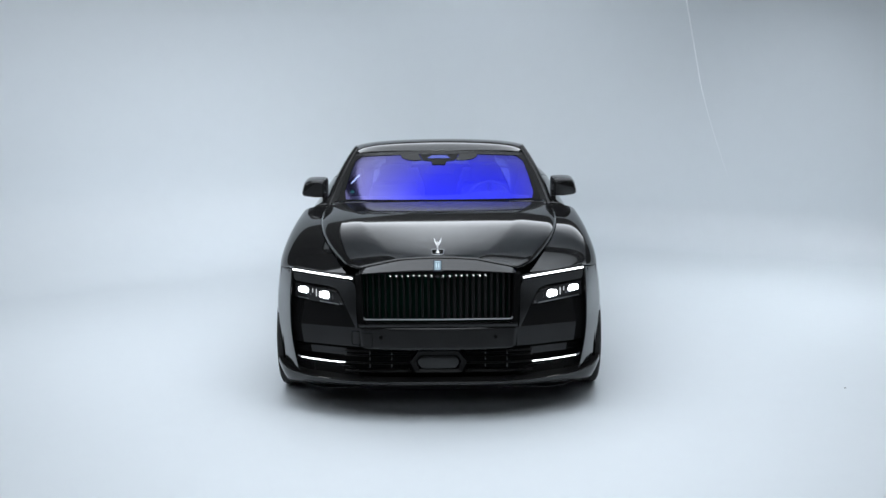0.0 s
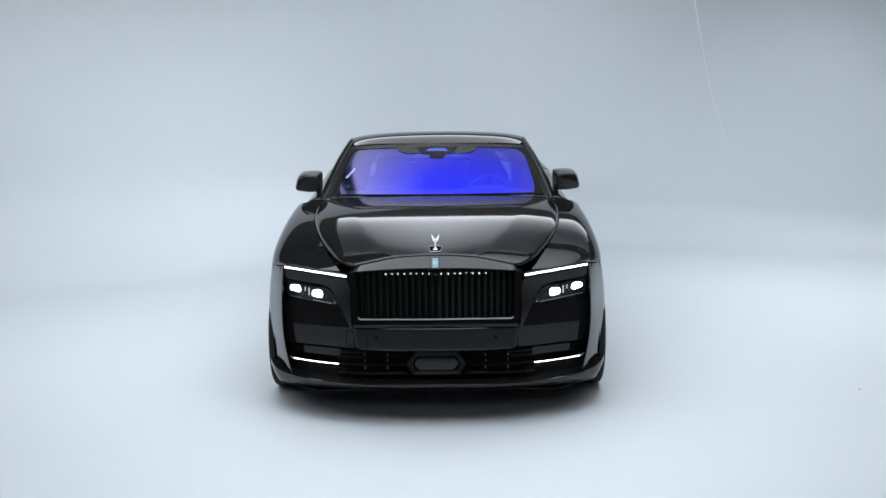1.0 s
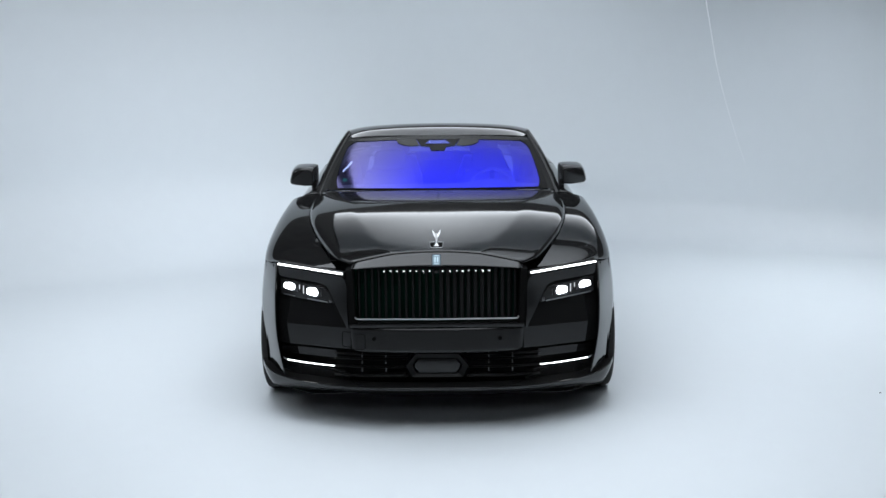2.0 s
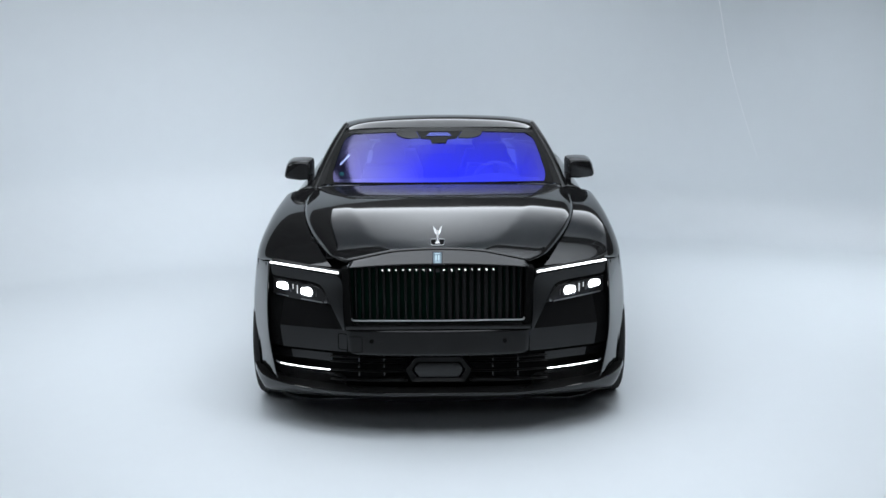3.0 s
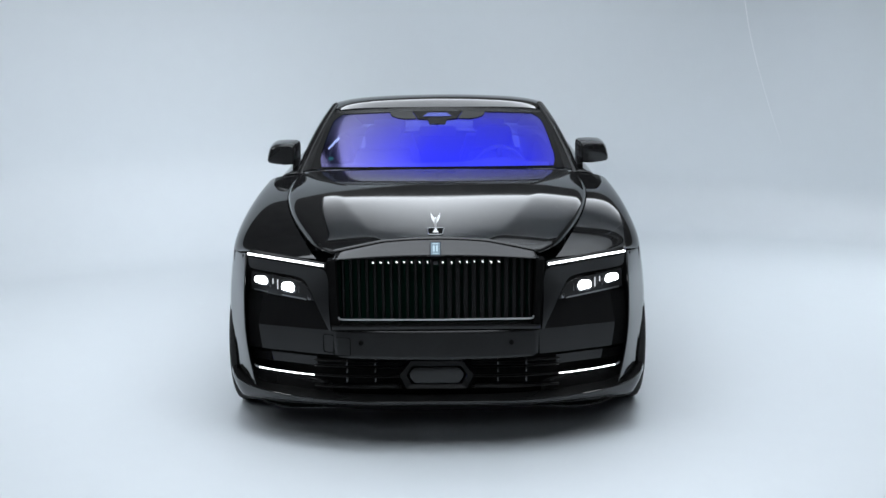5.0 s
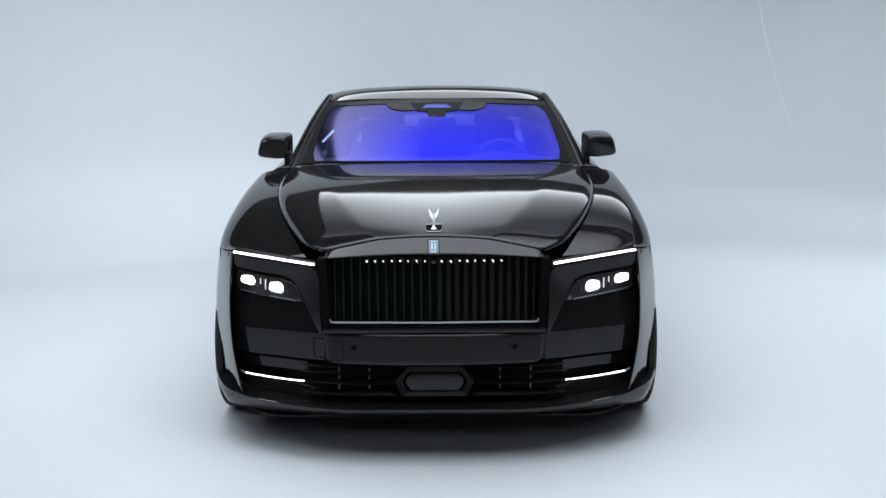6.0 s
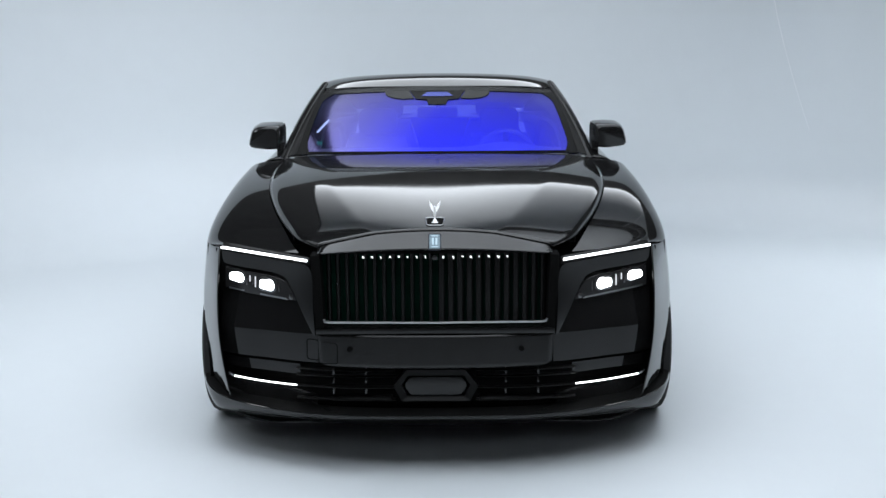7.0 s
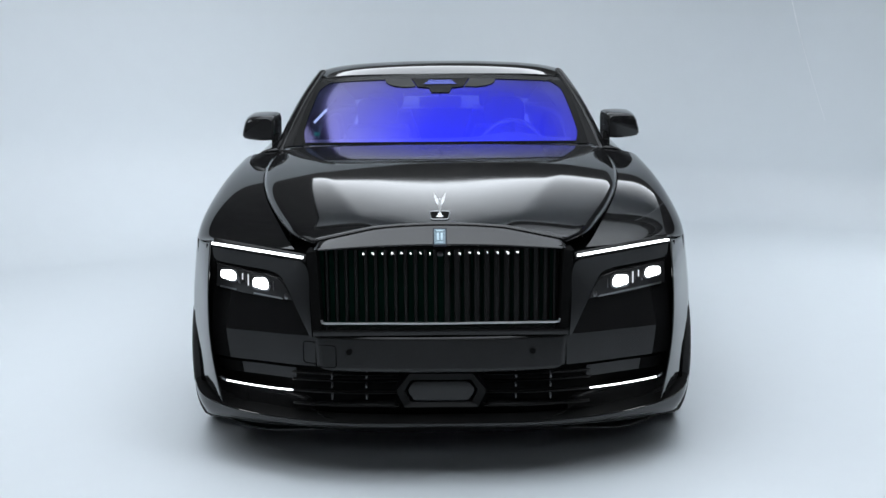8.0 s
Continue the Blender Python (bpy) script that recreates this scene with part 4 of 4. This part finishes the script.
def hood_ornament():
    """A small figure with two swept-back wings on a base, as one plain mesh."""
    bits = [tube([(0, 0, 0), (0, 0, 0.004), (0, 0.002, 0.012), (0, 0.004, 0.03), (0, -0.002, 0.05), (0, -0.004, 0.062)], lambda t: 0.010 * (1 - t) ** 4 + 0.0052, 16),
            tube([(0, -0.005, 0.060), (0, -0.006, 0.066), (0, -0.007, 0.072)], lambda t: 0.006 * math.sin(0.5 + 2.2 * t), 12)]
    for sx in (1, -1):
        bm = sheet(lambda t, a: (sx * (0.002 + 0.021 * t) + sx * 0.0072 * math.sin(math.pi * min(t * 0.8 + 0.2, 1)) * math.cos(a), 0.004 + 0.03 * t + 0.003 * math.sin(a), 0.044 + 0.040 * t + 0.004 * math.sin(a)), steps(0, 1, 10), steps(0, math.tau, 12))
        bmesh.ops.remove_doubles(bm, verts=bm.verts, dist=1e-5)
        bits.append(bm)
    base = hood_point(0.07, 0)
    o = part("hood_ornament", merged(*bits), ORNAMENT, car, "small frosted white winged ornament with added glow on the hood", angle=60, taper=False)
    o.matrix_basis = Matrix.Translation(base + Vector((0, 0, 0.004))) @ Matrix.Scale(0.98, 4)
    t = part("ornament_tray", prism([(x * (1 + 1.6 * z), z) for x, z in round_rect(0, 0.01, 0.084, 0.13, 0.02)], -0.003, 0.006, 0.001), DARK, car, "black recessed tray round the ornament", taper=False)
    t.matrix_basis = Matrix.Translation(base + Vector((0, 0, 0.002))) @ Matrix.Rotation(radians(-84), 4, "X") @ Matrix.Scale(0.88, 4)
    part("tray_rim", tube([(x, -0.004, z) for x, z in [(x * (1 + 1.6 * z), z) for x, z in round_rect(0, 0.01, 0.082, 0.128, 0.02)]], 0.0026, 6, closed=True), CHROME, t, taper=False)


hood_ornament()

# ---------------------------------------------------------------- car: cabin
part("dashboard", sheet(lambda u, v: (v * 0.74, 1.80 + 0.42 * u - 0.03 * v * v, 1.088 + 0.045 * math.sin(min(u * 1.3, 1) * 3.1) - 0.18 * ease(0.8, 1.0, u) + 0.045 * math.exp(-((v - 0.54) / 0.25) ** 2) * ease(0.3, 0.7, u)), steps(0, 1, 16), steps(-1, 1, 40)), LEATHER, car, "pale leather dashboard", thick=0.01)


# glowing bar added in place of a white reflection at the glass edge
part("glint_bar", tube([(-0.722, 2.15, 1.211), (-0.688, 2.15, 1.244), (-0.650, 2.15, 1.284)], 0.007, 8), PALE, car, "glowing bar standing in for a white reflection in the glass")
part("green_light", prism(round_rect(-0.708, 1.147, 0.032, 0.022, 0.006), 2.14, 2.15, 0.002), GREEN, car, "small green cabin light")


def steering_wheel():
    ring = part("steering_wheel", tube([(0.175 * math.cos(a), 0, 0.175 * math.sin(a)) for a in steps(0, math.tau, 40)[:-1]], 0.013, 10, closed=True), LEATHER, car, "leather-rimmed steering wheel", taper=False)
    ring.matrix_basis = pose(0.395, 2.31, 1.025, -22, 0, 0)
    part("hub", prism(round_rect(0, 0, 0.12, 0.10, 0.03), -0.02, 0.02, 0.008), LEATHER_DARK, ring, taper=False)
    for a in (0, 180, 270):
        s = part("spoke", box(0.05, 0.172, -0.008, 0.008, -0.016, 0.016, 0.004), LEATHER_DARK, ring, taper=False)
        s.matrix_basis = pose(0, 0, 0, 0, a, 0)


steering_wheel()


def seat(x, y, wide):
    s = part("seat", box(x - wide / 2, x + wide / 2, y, y + 0.5, 0.35, 0.55, 0.06, 3), LEATHER, car, "pale leather seat")
    part("backrest", prism([(x - wide / 2 + 0.02, 0.5), (x - wide / 2, 0.9), (x - wide / 2 + 0.07, 1.10), (x + wide / 2 - 0.07, 1.10), (x + wide / 2, 0.9), (x + wide / 2 - 0.02, 0.5)], y + 0.42, y + 0.58, 0.03), LEATHER, s)
    part("headrest", prism(round_rect(x, 1.19, 0.26, 0.16, 0.05), y + 0.46, y + 0.57, 0.02), LEATHER, s)


for x in (-0.41, 0.41):
    seat(x, 2.45, 0.52)
    seat(x, 3.4, 0.5)
part("headliner", sheet(lambda u, v: (v * 0.66, 2.25 + 1.9 * u, roof_z(2.25 + 1.9 * u) - 0.05 - 0.11 * u * u - 0.03 * v * v), steps(0, 1, 10), steps(-1, 1, 12)), LEATHER, car, "pale fabric headliner", thick=0.006)


def sensor_cluster():
    """Black print, camera box and room mirror at the top of the windshield."""
    def patch(outline, lift):
        bm = bmesh.new()
        bm.faces.new([bm.verts.new(screen_point(u, s, lift)) for s, u in outline])
        return bm

    cover = part("sensor_print", patch([(-0.23, 0.925), (-0.175, 0.765), (-0.085, 0.745), (-0.068, 0.665), (0.068, 0.665), (0.085, 0.745), (0.175, 0.765), (0.23, 0.925)], 0.005), MATTE, car, "black printed patch and camera behind windshield", smooth=False)
    for sx in (1, -1):
        lobe = [(0.237, 0.92), (0.186, 0.772), (0.28, 0.765), (0.35, 0.785), (0.40, 0.82), (0.43, 0.865), (0.44, 0.92)]
        part("sensor_lobe", patch([(sx * a, b) for a, b in (lobe if sx > 0 else lobe[::-1])], 0.0045), PLASTIC, cover, smooth=False)
    part("lens_window", patch([(-0.13, 0.80), (-0.085, 0.875), (0.085, 0.875), (0.13, 0.80)], 0.008), BLUE_PANE, cover, "pale blue camera window", smooth=False)
    part("camera_eye", prism(round_rect(0, 1.368, 0.012, 0.012, 0.005), 1.955, 1.97, 0.001), LENS, cover)
    m = part("room_mirror", prism(round_rect(0, 1.325, 0.24, 0.065, 0.02), 2.12, 2.15, 0.008), LEATHER_DARK, car, "frameless room mirror")
    part("mirror_stalk", tube([(0, 2.13, 1.35), (0, 2.06, 1.40)], 0.01), PLASTIC, m)


sensor_cluster()
